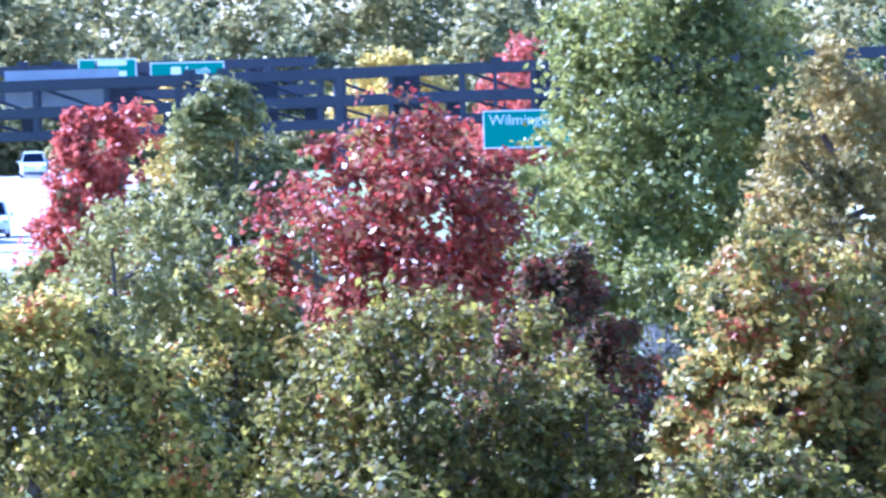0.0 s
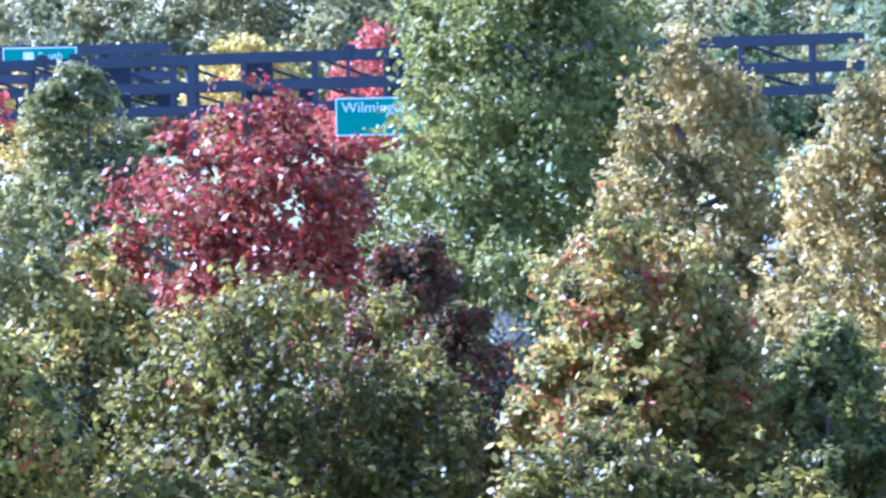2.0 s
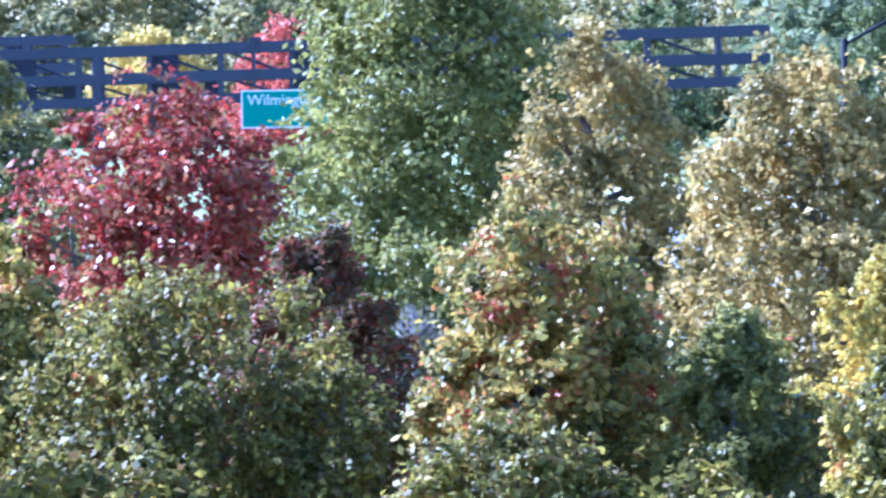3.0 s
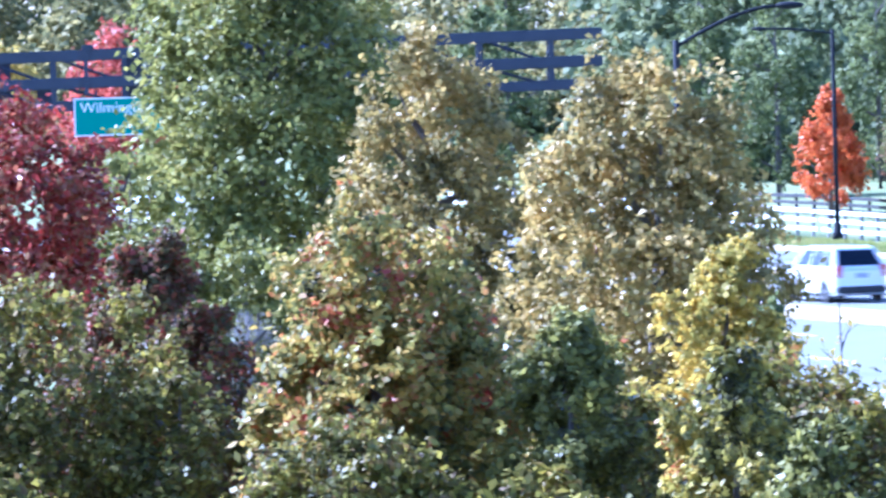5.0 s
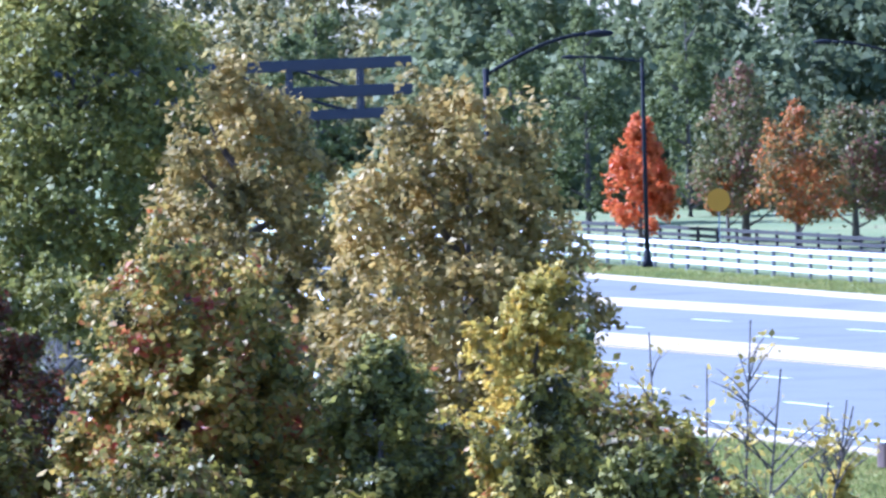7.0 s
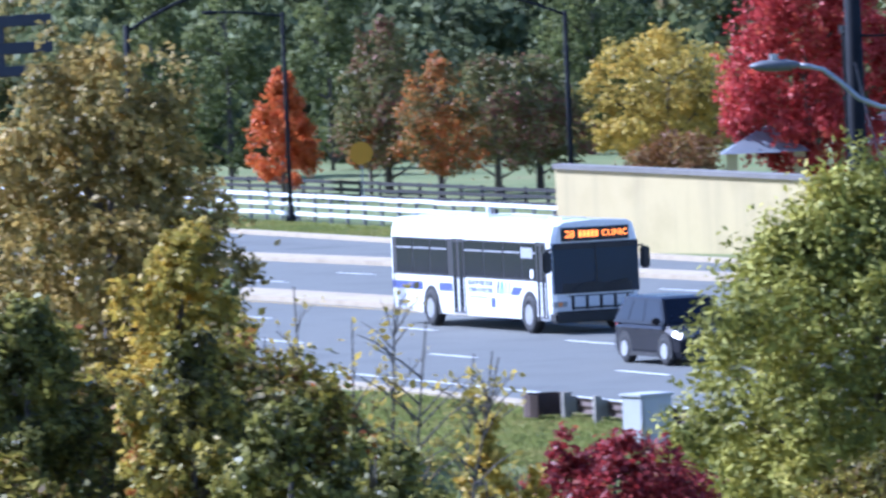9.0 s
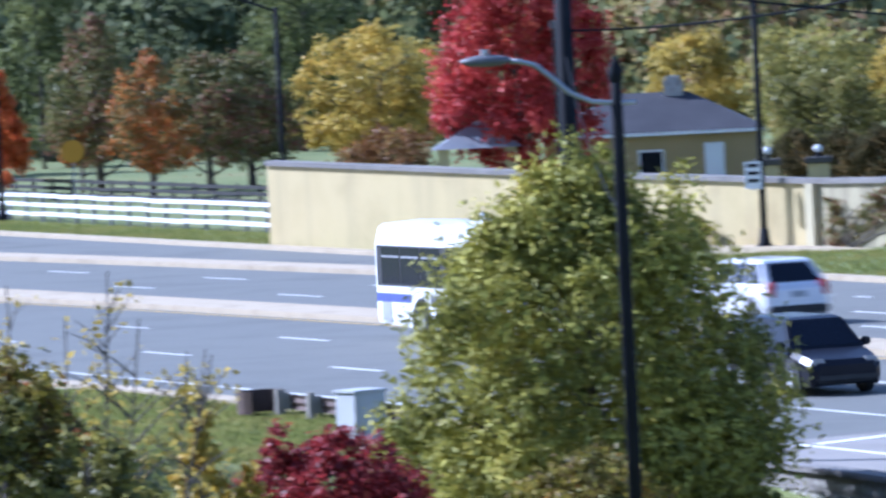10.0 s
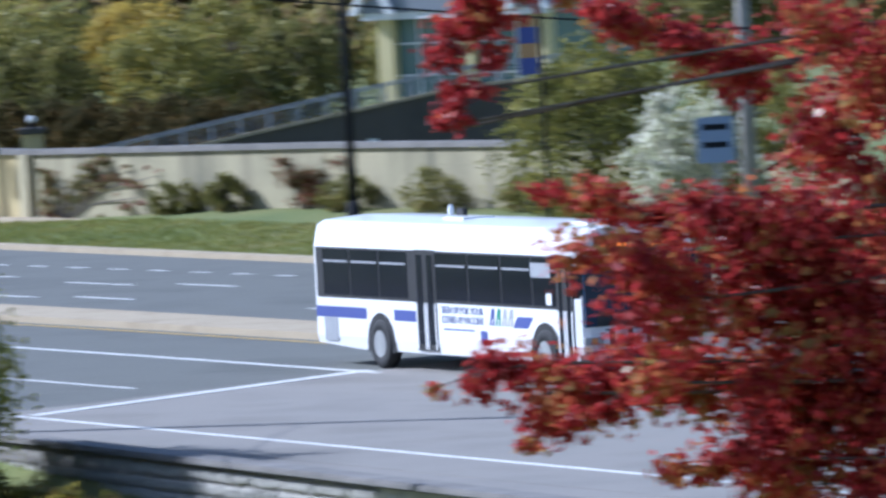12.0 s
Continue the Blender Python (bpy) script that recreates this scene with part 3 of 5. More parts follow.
def crown_lobes(rng, r, z0, z1, shape, n):
    """Lobes that fill a crown about the z axis, from z0 to z1."""
    out = []
    h = z1 - z0
    for k in range(n):
        u = (k + rng.random()) / n
        w = crown_width(shape, u)
        a = k * 2.4 + rng.random() * 0.8
        lr = r * (0.2 + 0.2 * rng.random()) * (0.45 + 0.55 * w)
        rad = max(0.0, r * w - 0.75 * lr) * (0.70 + 0.42 * rng.random())
        out.append((rad * math.cos(a), rad * math.sin(a), z0 + h * u * 0.93 + 0.02 * h, lr, min(lr * 0.8, h * 0.22)))
    out.append((0, 0, z0 + h * 0.45, r * 0.45, h * 0.36))
    for k in range(max(6, n // 3)):
        u, a = rng.uniform(0.1, 1.0), rng.random() * 6.28318
        w = r * crown_width(shape, u) * rng.uniform(0.85, 1.12)
        q = r * rng.uniform(0.08, 0.16)
        out.append((w * math.cos(a), w * math.sin(a), z0 + h * u, q, q * rng.uniform(0.8, 1.8)))
    return out


def add_trunk(ob, lobes, base, stem, z_split):
    """The trunk, and limbs to the larger lobes."""
    widest = max(l[3] for l in lobes)
    lobes = [l for l in lobes if l[3] > 0.42 * widest]
    tip = max(lobes, key=lambda l: l[2])
    pts = [(0, 0, base), (0.05 * stem, 0, z_split), (tip[0] * 0.5, tip[1] * 0.5, (tip[2] + z_split) / 2), (tip[0] * 0.9, tip[1] * 0.9, tip[2] - 0.3 * tip[4])]
    trunk = part("trunk", tube(bmesh.new(), pts, [stem * 1.25, stem * 0.85, stem * 0.4, stem * 0.08], 7), BARK, ob, smooth=True)
    for l in lobes[:: max(1, len(lobes) // 8)]:
        z = min(max(z_split * 0.7 + base * 0.3, l[2] - l[3] * 1.2 - 0.3 * abs(l[0])), l[2])
        part("limb", tube(bmesh.new(), [(0, 0, z), (l[0] * 0.5, l[1] * 0.5, z + (l[2] - z) * 0.4), l[:3]], [stem * 0.4, stem * 0.26, stem * 0.06], 5), BARK, trunk)


SEED = [10]


def tree(name, x, y, z1, z0, r, shape, kind, label, category="tree", leaf=0.125, count=16000, lobes=34, group="", base=None, loose=0.35, slim=0.62, extra=()):
    SEED[0] += 1
    rng = np.random.default_rng(SEED[0])
    g = rise(x, y) - 0.05 if base is None else base
    ob = thing(name, x, y, g, label, category, group)
    lb = [(a, b, c - g, d, e) for a, b, c, d, e in crown_lobes(rng, r, z0, z1, shape, lobes)] + [tuple(e) for e in extra]
    p, nrm = crown_points(rng, lb, count, loose, 0.45 if leaf < 0.23 else 0.9)
    keep = p[:, 2] > 0.05
    part("crown", leaves_mesh("crown", p[keep], nrm[keep], leaf, SEED[0], LEAF[kind], slim), None, ob)
    add_trunk(ob, lb, -0.4, max(0.05, min(0.22, 0.05 * r + 0.03 * (z1 - g) / 3)), max(0.3, (z0 - g) * 0.9))
    return ob


# thicket before the highway
tree("red_maple", -148.1, 23.7, 8.3, 4.0, 1.3, "dome", "redcoral", "coral-red maple turning at the thicket's edge", leaf=0.17, count=11000, lobes=30,
     extra=[(-0.4, -0.8, 4.9, 0.7, 0.6), (0.1, 0.8, 7.8, 0.5, 0.5)])
tree("maple", -135.9, 24.25, 9.0, 3.4, 1.95, "dome", "olive", "olive green maple with tan tips", leaf=0.17, count=16000)
tree("red_maple", -125.5, 25.4, 8.5, 3.6, 2.75, "dome", "crimson", "dark crimson maple with glossy leaves", leaf=0.17, count=17000, loose=0.65, lobes=44)
tree("shrub", -128.2, 21.0, 6.9, 2.6, 1.6, "round", "paleolive", "pale olive shrub under the maples", "shrub", leaf=0.13, count=12000)
tree("green_tree", -145.8, 35.3, 13.4, 2.4, 3.1, "cone", "green", "tall fresh green tree with a tapering crown", leaf=0.18, count=44000, lobes=64)
tree("oak", -121.8, 32.4, 9.4, 3.0, 2.2, "dome", "olivegold", "olive and gold oak in autumn leaf", leaf=0.15, count=22000, lobes=40)
tree("oak", -115.9, 34.5, 8.85, 2.6, 2.6, "dome", "olivegold", "broad olive and gold oak beside the road", leaf=0.15, count=27000, lobes=46,
     extra=[(0.6, 1.1, 10.3, 0.45, 0.7), (0.3, -1.6, 8.6, 0.5, 0.5)])
tree("shrub", -93.9, 14.2, 6.35, 1.0, 2.24, "round", "mixyellow", "yellowing thicket shrub with pale glossy leaves", "shrub", count=36000, lobes=40)
tree("shrub", -98.4, 17.7, 6.6, 1.0, 1.77, "dome", "mixyellow", "yellowing green thicket shrub", "shrub", count=32000)
tree("shrub", -96.0, 19.9, 6.05, 1.0, 2.3, "round", "mixgreen", "deep green glossy thicket shrub", "shrub", count=38000, lobes=40)
tree("shrub", -100.5, 22.7, 6.2, 1.0, 1.55, "round", "purple", "dull purple-leaved thicket shrub", "shrub", count=24000, loose=0.5)
tree("shrub", -94.5, 21.4, 5.0, 1.0, 1.2, "round", "mixgreen", "deep green glossy thicket shrub", "shrub", count=14000, loose=0.5)
tree("young_tree", -92.0, 23.8, 7.0, 2.0, 1.8, "round", "yelloworange", "yellow and orange young tree", leaf=0.14, count=36000, lobes=48, loose=0.6)
tree("shrub", -88.3, 22.2, 4.6, 1.0, 1.6, "round", "mixgreen", "yellowing green thicket shrub", "shrub", count=24000)
tree("shrub", -89.5, 25.5, 5.85, 1.0, 1.3, "dome", "glossgreen", "plain green thicket shrub", "shrub", count=24000)
tree("shrub", -102.1, 31.5, 5.95, 2.2, 1.3, "dome", "brightyellow", "golden yellow roadside shrub", "shrub", count=15000)
tree("shrub", -104.6, 33.0, 5.1, 1.2, 0.9, "dome", "darkgreen", "dark green shrub at the road's edge", "shrub", count=9000)
tree("shrub", -85.9, 26.6, 5.1, 1.0, 1.4, "dome", "mixyellow", "yellowing thicket shrub with dark hollows", "shrub", count=22000, lobes=30)
tree("shrub", -81.8, 26.5, 4.7, 1.0, 1.3, "dome", "glossgreen", "low glossy green thicket shrub", "shrub", count=20000, lobes=30)
tree("shrub", -88.2, 28.0, 5.15, 1.0, 1.8, "round", "mixgreen", "green thicket shrub with pale glossy leaves", "shrub", count=22000)
tree("shrub", -83.5, 28.1, 4.1, 1.0, 1.15, "dome", "glossgreen", "low glossy green thicket shrub", "shrub", count=14000)
tree("shrub", -93.2, 27.0, 5.2, 1.0, 1.5, "dome", "mixgreen", "deep green thicket shrub with dark hollows", "shrub", count=20000)
tree("shrub", -107.5, 33.6, 4.0, 0.6, 1.1, "dome", "rust", "brown and green brush beside the road", "shrub", count=8000, loose=0.7)
tree("shrub", -90.2, 30.6, 3.55, 0.4, 1.0, "dome", "glossgreen", "low glossy green verge shrub", "shrub", count=9000, loose=0.6)
tree("shrub", -95.0, 31.2, 3.9, 0.4, 0.9, "dome", "yelloworange", "low tan and yellow verge shrub", "shrub", count=6000, loose=0.7)
tree("shrub", -104.0, 33.8, 3.6, 0.6, 0.8, "round", "purple", "dark leafless-looking brush at the verge", "shrub", leaf=0.08, count=6000, loose=0.9, slim=0.3)
tree("dry_shrub", -114.8, 27.5, 4.95, 2.4, 0.75, "round", "grey", "grey leafless dry shrub", "shrub", leaf=0.06, count=6000, slim=0.2, loose=0.9)
tree("locust_tree", -118.3, 49.05, 5.75, -1.8, 3.4, "broad", "locust", "feathery yellow-green locust tree by the road", leaf=0.175, count=82000, lobes=110, slim=0.42, loose=0.5,
     extra=[(-0.4, -0.3, 8.0, 0.25, 0.6), (0.1, 0.5, 7.6, 0.4, 0.6), (0.2, -1.5, 7.0, 0.5, 0.6), (0.3, 1.7, 6.6, 0.5, 0.6), (0.6, 2.7, 5.2, 0.5, 0.4), (0.4, -2.6, 5.6, 0.5, 0.4), (1.0, 2.9, 3.4, 0.6, 0.4)])
tree("shrub", -113.4, 47.0, 1.3, -2.4, 1.6, "round", "mixgreen", "dark green shrub at the locust's foot", "shrub", count=14000, leaf=0.12)
for x, y in ((-123.0, 51.6), (-119.3, 51.5), (-116.2, 51.2), (-113.4, 51.0), (-111.0, 50.6)):
    tree("shrub", x, y, -0.1, -2.4, 1.35, "dome", "mixgreen", "deep green shrub below the stone wall", "shrub", count=7000, leaf=0.14)
tree("red_bush", -99.3, 37.1, 2.6, 0.0, 1.6, "round", "crimson2", "low crimson bush in the grass", "bush", count=16000)
tree("yellow_bush", -95.0, 34.3, 2.8, 0.2, 0.5, "dome", "brightyellow", "thin golden bush beside the red one", "bush", count=2200, loose=0.9)
tree("rust_bush", -89.2, 29.8, 3.4, 0.2, 0.7, "round", "rust", "low rust and tan bush in the verge", "bush", count=5000, loose=0.6)
tree("yellow_bush", -95.2, 33.7, 3.4, 0.2, 0.6, "dome", "brightyellow", "thin yellow-leaved bush in grass", "bush", count=3500, loose=0.8)

for x, y, z, r, kind in [(-130.0, 36.4, 6.6, 1.7, "olive"), (-127.0, 37.6, 5.6, 1.6, "olive"), (-131.8, 29.2, 7.4, 1.5, "green"), (-131.5, 31.4, 5.6, 1.5, "green"), (-132.6, 25.6, 7.0, 2.1, "olive"), (-131.6, 23.0, 6.4, 1.6, "olive"), (-133.5, 20.2, 5.6, 1.2, "paleolive"),
                         (-118.0, 31.0, 4.6, 1.6, "mixgreen"), (-108.0, 27.0, 4.4, 1.8, "purple"), (-104.0, 29.5, 4.2, 1.7, "mixgreen"), (-112.0, 24.0, 4.8, 2.0, "purple"),
                         (-106.0, 20.0, 4.6, 2.0, "mixgreen"), (-110.0, 34.0, 3.9, 1.5, "yellowgreen"), (-92.0, 18.0, 4.0, 1.8, "mixgreen"), (-88.0, 24.5, 3.9, 1.5, "mixgreen"), (-97.0, 31.0, 3.2, 1.3, "mixyellow")]:
    tree("shrub", x, y, z, 0.2, r, "round", kind, {"paleolive": "pale olive understorey shrub", "olive": "olive green understorey shrub", "mixgreen": "deep green understorey shrub", "green": "fresh green understorey shrub",
         "purple": "dull purple understorey shrub", "yellowgreen": "low yellow-green understorey shrub", "mixyellow": "low yellowing understorey shrub"}[kind], "shrub", count=6500, leaf=0.18)

# park behind the fence
tree("maple", -302.4, 98.3, 5.7, 0.9, 1.45, "cone", "orange", "bright orange young maple", leaf=0.2, count=8400, group="park trees")
tree("maple", -307.6, 104.9, 7.9, 1.2, 2.3, "cone", "maroon", "maroon and green young park tree", leaf=0.22, count=8400, group="park trees")
tree("maple", -294.6, 102.8, 6.1, 1.2, 1.9, "cone", "orange2", "half-turned orange and green maple", leaf=0.2, count=7000, group="park trees")
tree("maple", -299.4, 107.1, 6.2, 1.2, 2.1, "cone", "maroon", "maroon and green young park tree", leaf=0.22, count=7000, group="park trees")
tree("maple", -302.6, 110.2, 6.1, 1.2, 2.3, "cone", "maroon", "maroon and green young park tree", leaf=0.22, count=7000, group="park trees")
tree("maple", -308.6, 104.4, 3.4, 1.1, 1.2, "dome", "orange2", "small young rust-orange maple", leaf=0.2, count=3500, group="park trees")
tree("yellow_tree", -308.1, 118.2, 6.75, 0.3, 3.5, "round", "yellow", "broad soft yellow tree", leaf=0.24, count=12000, group="park trees")
tree("rust_shrub", -279.9, 107.8, 2.6, 0.2, 2.1, "round", "rust", "rust brown shrub behind the wall", "shrub", leaf=0.2, count=4000)
tree("red_maple", -242.7, 98.6, 10.4, 1.0, 3.15, "round", "crimsonlit", "large bright crimson maple behind the wall", leaf=0.2, count=30000, lobes=40)
for k, (x, y, h, r) in enumerate([(-348.9, 107.1, 11.5, 2.1), (-343.1, 108.9, 11.0, 2.2), (-351.1, 116.8, 11.6, 2.3), (-360, 100.0, 11.5, 2.4), (-352, 96.0, 10.0, 1.9)]):
    tree("green_tree", x, y, h, 0.8, r, "cone", "darkgreen", "tall dark green tree before the woods", leaf=0.26, count=7000, group="park trees")
tree("green_tree", -356.1, 132.6, 10.5, 0.5, 3.6, "round", "darkgreen", "broad dark green tree before the woods", leaf=0.28, count=9000, group="park trees")
for x, y, h, r, kind, lab in [(-316.4, 137.5, 5.5, 2.7, "yellow", "broad soft yellow tree"), (-309.7, 140.3, 5.8, 3.4, "yellowgreen", "yellow-green tree"),
                              (-316.6, 149.3, 5.0, 3.2, "yellow", "soft golden tree"), (-310.1, 151.2, 5.2, 3.2, "yellowgreen", "yellow-green tree"),
                              (-300, 158, 6.0, 3.4, "yellowgreen", "yellow-green tree"), (-290, 166, 6.0, 3.4, "olive", "olive green tree")]:
    tree("round_tree", x, y, h, 0.0, r, "round", kind, lab + " behind the house", leaf=0.26, count=8000, group="park trees")
for x, y, r in [(-243.3, 109.6, 1.3), (-241.9, 110.7, 1.5), (-240.4, 111.6, 1.4), (-238.9, 112.5, 1.6), (-237.4, 113.4, 1.5), (-235.9, 114.2, 1.5), (-234.6, 115.2, 1.4)]:
    tree("hedge", x, y, 2.75, 0.3, r, "dome", "hedge", "dark rust-tinged clipped hedge", "hedge", leaf=0.12, count=9000, group="hedges", loose=0.15)
for x, y, h, kind, lab in [(-270.8, 129.2, 4.6, "yellowgreen", "yellow-green bushy tree"), (-268.5, 133.9, 4.4, "olive", "olive green bushy tree"), (-266.1, 138.5, 4.8, "yellowgreen", "yellow-green bushy tree"),
                        (-263.6, 143.1, 4.6, "rust", "rust brown bushy tree"), (-275.0, 125.0, 4.3, "olive", "olive green bushy tree")]:
    tree("round_tree", x, y, h, 0.0, 2.9, "round", kind, lab + " beyond the ramp", leaf=0.24, count=7000, group="park trees")
tree("green_tree", -163.0, 89.6, 5.7, 0.7, 2.6, "broad", "green", "green tree before the wall", leaf=0.14, count=16000)
tree("green_tree", -160.6, 92.6, 5.3, 0.6, 2.6, "broad", "yellowgreen", "yellow-green tree before the wall", leaf=0.14, count=15000)
tree("white_bush", -156.0, 88.4, 4.4, 0.5, 1.9, "round", "whiteflower", "bush with white flower plumes", "bush", leaf=0.17, count=7000, lobes=22, loose=0.7)


def scarlet_maple():
    """A maple close by, with long drooping boughs: each from one end to the other, with its thickness at both."""
    g = -2.6
    rng = np.random.default_rng(77)
    boughs = [(-62.75, 33.2, 8.4, -62.9, 33.0, 7.15, 0.36, 0.16), (-62.6, 33.3, 8.5, -62.85, 33.05, 7.5, 0.36, 0.22), (-62.9, 33.0, 8.3, -62.85, 33.0, 7.2, 0.3, 0.2), (-62.6, 33.45, 8.5, -62.4, 33.9, 8.45, 0.3, 0.25), (-63.8, 35.2, 8.2, -63.0, 36.5, 7.5, 0.33, 0.41), (-62.0, 36.5, 8.0, -61.6, 37.1, 7.4, 0.61, 0.72),
              (-62.9, 37.2, 6.9, -62.6, 37.7, 5.9, 0.50, 0.77), (-63.2, 34.3, 6.5, -62.7, 35.2, 6.1, 0.21, 0.44), (-61.8, 35.2, 6.2, -61.3, 36.1, 5.9, 0.47, 0.66),
              (-62.1, 34.1, 5.9, -61.6, 35.0, 5.4, 0.41, 0.66), (-62.3, 35.9, 5.4, -61.6, 37.0, 5.1, 0.69, 0.83), (-63.7, 33.0, 4.6, -63.2, 34.0, 4.8, 0.22, 0.44),
              (-63.2, 34.1, 4.0, -63.2, 34.0, 4.5, 0.21, 0.41), (-63.6, 34.7, 4.6, -62.8, 36.1, 4.5, 0.50, 0.72)]
    boughs += [(-62.1, 36.1, 4.2, -61.6, 36.9, 4.1, 0.72, 0.77), (-61.9, 34.7, 3.75, -61.4, 35.7, 3.8, 0.34, 0.55), (-61.3, 35.2, 4.6, -61.0, 36.2, 4.9, 0.3, 0.45), (-62.3, 33.9, 4.3, -61.9, 34.6, 4.6, 0.22, 0.3), (-61.7, 36.0, 3.5, -61.3, 36.7, 3.4, 0.55, 0.66)]
    ob = thing("scarlet_maple", -61.0, 38.9, g, "scarlet maple with drooping boughs of glossy leaves", "tree")
    lb = []
    for x0, y0, z0, x1, y1, z1, r0, r1 in boughs:
        n = max(3, int((Vector((x1, y1, z1)) - Vector((x0, y0, z0))).length / 0.3))
        for k in range(n + 1):
            u = k / n
            r = (r0 + (r1 - r0) * u) * rng.uniform(0.65, 1.1)
            lb.append((x0 + (x1 - x0) * u + 61.0 + rng.normal() * 0.2, y0 + (y1 - y0) * u - 38.9 + rng.normal() * 0.08, z0 + (z1 - z0) * u - g + rng.normal() * 0.08, r, r * 0.75))
    lb += [(rng.normal() * 0.6, 0.6 + rng.random() * 1.5, 6 + k * 0.55, 0.75, 0.6) for k in range(12)]
    p, nrm = crown_points(rng, lb, 38000, 0.8, 0.35, 1.3)
    part("crown", leaves_mesh("crown", p, nrm, 0.115, 5, LEAF["redfg"], 0.75), None, ob)
    trunk = part("trunk", tube(bmesh.new(), [(0, 0.6, -0.5), (0, 0.6, 5), (-0.1, 0.6, 9), (-0.2, 0.6, 12)], [0.22, 0.18, 0.12, 0.04], 9), BARK, ob)
    for x0, y0, z0, x1, y1, z1, r0, r1 in boughs:
        a, b = Vector((x0 + 61.0, y0 - 38.9, z0 - g)), Vector((x1 + 61.0, y1 - 38.9, z1 - g))
        part("limb", tube(bmesh.new(), [(0, 0.6, max(a.z, b.z) - 0.3), b, a.lerp(b, 0.5) + Vector((0, 0, 0.05)), a], [0.025, 0.016, 0.01, 0.004], 5), BARK, trunk)


scarlet_maple()


def woodland(name, a0, a1, kind, pointed, label, seed, beyond=0):
    """The far woods that close the view: a deep band of overlapping crowns between two headings."""
    rng = np.random.default_rng(seed)
    P, Nn = [], []
    for row, (dist, z_low, z_high, step) in enumerate([(395, 3, 6, 4.5), (405, 7, 11, 4.8), (425, 12, 17, 5.0), (455, 18, 26, 5.5), (490, 24, 34, 6.5)]):
        a = a0
        while a < a1:
            aa = radians(a + rng.uniform(-0.2, 0.2))
            d = dist + rng.uniform(-10, 10) + beyond
            c = np.array([d * math.cos(aa), d * math.sin(aa), 0])
            top, r = rng.uniform(z_low, z_high), rng.uniform(3.2, 5.0) + 0.6 * row
            lb = [(x + c[0], y + c[1], z, q, w) for x, y, z, q, w in crown_lobes(rng, r, 0.0, top, "cone" if rng.random() < pointed else "round", 16)]
            p, n = crown_points(rng, lb, 1900, 0.3, 2.2)
            P.append(p)
            Nn.append(n)
            a += math.degrees(step / d)
    me = leaves_mesh(name, np.concatenate(P), np.concatenate(Nn), 0.68, seed, LEAF[kind], 0.7)
    tagged(part(name, me, None), label, "woods", kind="stuff")


woodland("woodland", 163.4, 172.5, "woods", 0.3, "mixed autumn woodland beyond the highway", 5, 150)
woodland("woodland", 158.6, 163.6, "darkwoods", 0.75, "dark green woodland behind the park", 6)
woodland("woodland", 147.5, 158.6, "rustwoods", 0.2, "olive and rust woodland behind the pavilion", 7)
tree("red_maple", -419.8, 93.0, 9.2, 1.0, 4.0, "dome", "redcoral", "coral-red maple beyond the sign gantry", leaf=0.3, count=9000)
tree("yellow_tree", -400.0, 70.0, 8.2, 0.5, 4.0, "round", "yellow", "soft yellow tree beyond the highway", leaf=0.35, count=8000, group="park trees")
tree("yellow_tree", -405.0, 82.0, 8.8, 0.5, 3.5, "round", "yellow", "soft yellow tree beyond the highway", leaf=0.35, count=8000, group="park trees")


# ---- vehicles ----
LETTER = material("faded blue lettering", [(0.16, 0.19, 0.34), (0.2, 0.23, 0.38)], 0.5, 0.5, 20, 0.0)
WHITE = material("white bus paint", [(0.78, 0.78, 0.79), (0.84, 0.84, 0.84)], 0.35, 0.5, 20, 0.0, coat=0.5)
BLUE = material("blue bus stripe", [(0.055, 0.075, 0.26), (0.065, 0.09, 0.30)], 0.4, 0.5, 20, 0.0)
GLASS = material("dark tinted glass", [(0.004, 0.006, 0.012), (0.008, 0.010, 0.018)], 0.1, 0.5, 20, 0.0, spec=0.22)
# Windscreen: the blue base colour stands in for sky reflected in it.
SCREEN = material("windscreen glass with reflected blue in its colour", [(0.010, 0.022, 0.055), (0.014, 0.03, 0.07)], 0.06, 0.5, 20, 0.0, spec=0.45)
RUBBER = material("black tyre rubber", [(0.012, 0.012, 0.013), (0.022, 0.022, 0.023)], 0.8, 3, 40, 0.1)
RIM = material("silver wheel rim", [(0.24, 0.25, 0.26), (0.42, 0.42, 0.42)], 0.4, 3, 40, 0.1, 0.3)
BRIGHTRIM = material("bright alloy rim", [(0.36, 0.37, 0.38), (0.5, 0.5, 0.5)], 0.4, 3, 40, 0.1, 0.2)
BLACKTRIM = material("black plastic trim", [(0.012, 0.012, 0.013), (0.02, 0.02, 0.022)], 0.6, 3, 40, 0.05)
SILVERTRIM = material("grey louvre metal", [(0.30, 0.31, 0.33), (0.36, 0.37, 0.39)], 0.5, 3, 40, 0.1)
AMBER = material("orange lens", [(0.6, 0.22, 0.06), (0.7, 0.28, 0.08)], 0.3, 3, 40, 0.0)
CLEAR = material("clear headlamp lens", [(0.28, 0.28, 0.28), (0.38, 0.38, 0.37)], 0.2, 3, 40, 0.0)
REDLENS = material("red lamp lens", [(0.35, 0.01, 0.01), (0.45, 0.02, 0.02)], 0.2, 3, 40, 0.0)
CAR_BLACK = material("black car paint", [(0.010, 0.011, 0.016), (0.016, 0.017, 0.024)], 0.25, 1, 30, 0.0, spec=0.12, coat=0.05)
CAR_RED = material("red car paint", [(0.35, 0.012, 0.03), (0.42, 0.018, 0.04)], 0.3, 1, 30, 0.0, coat=0.8)
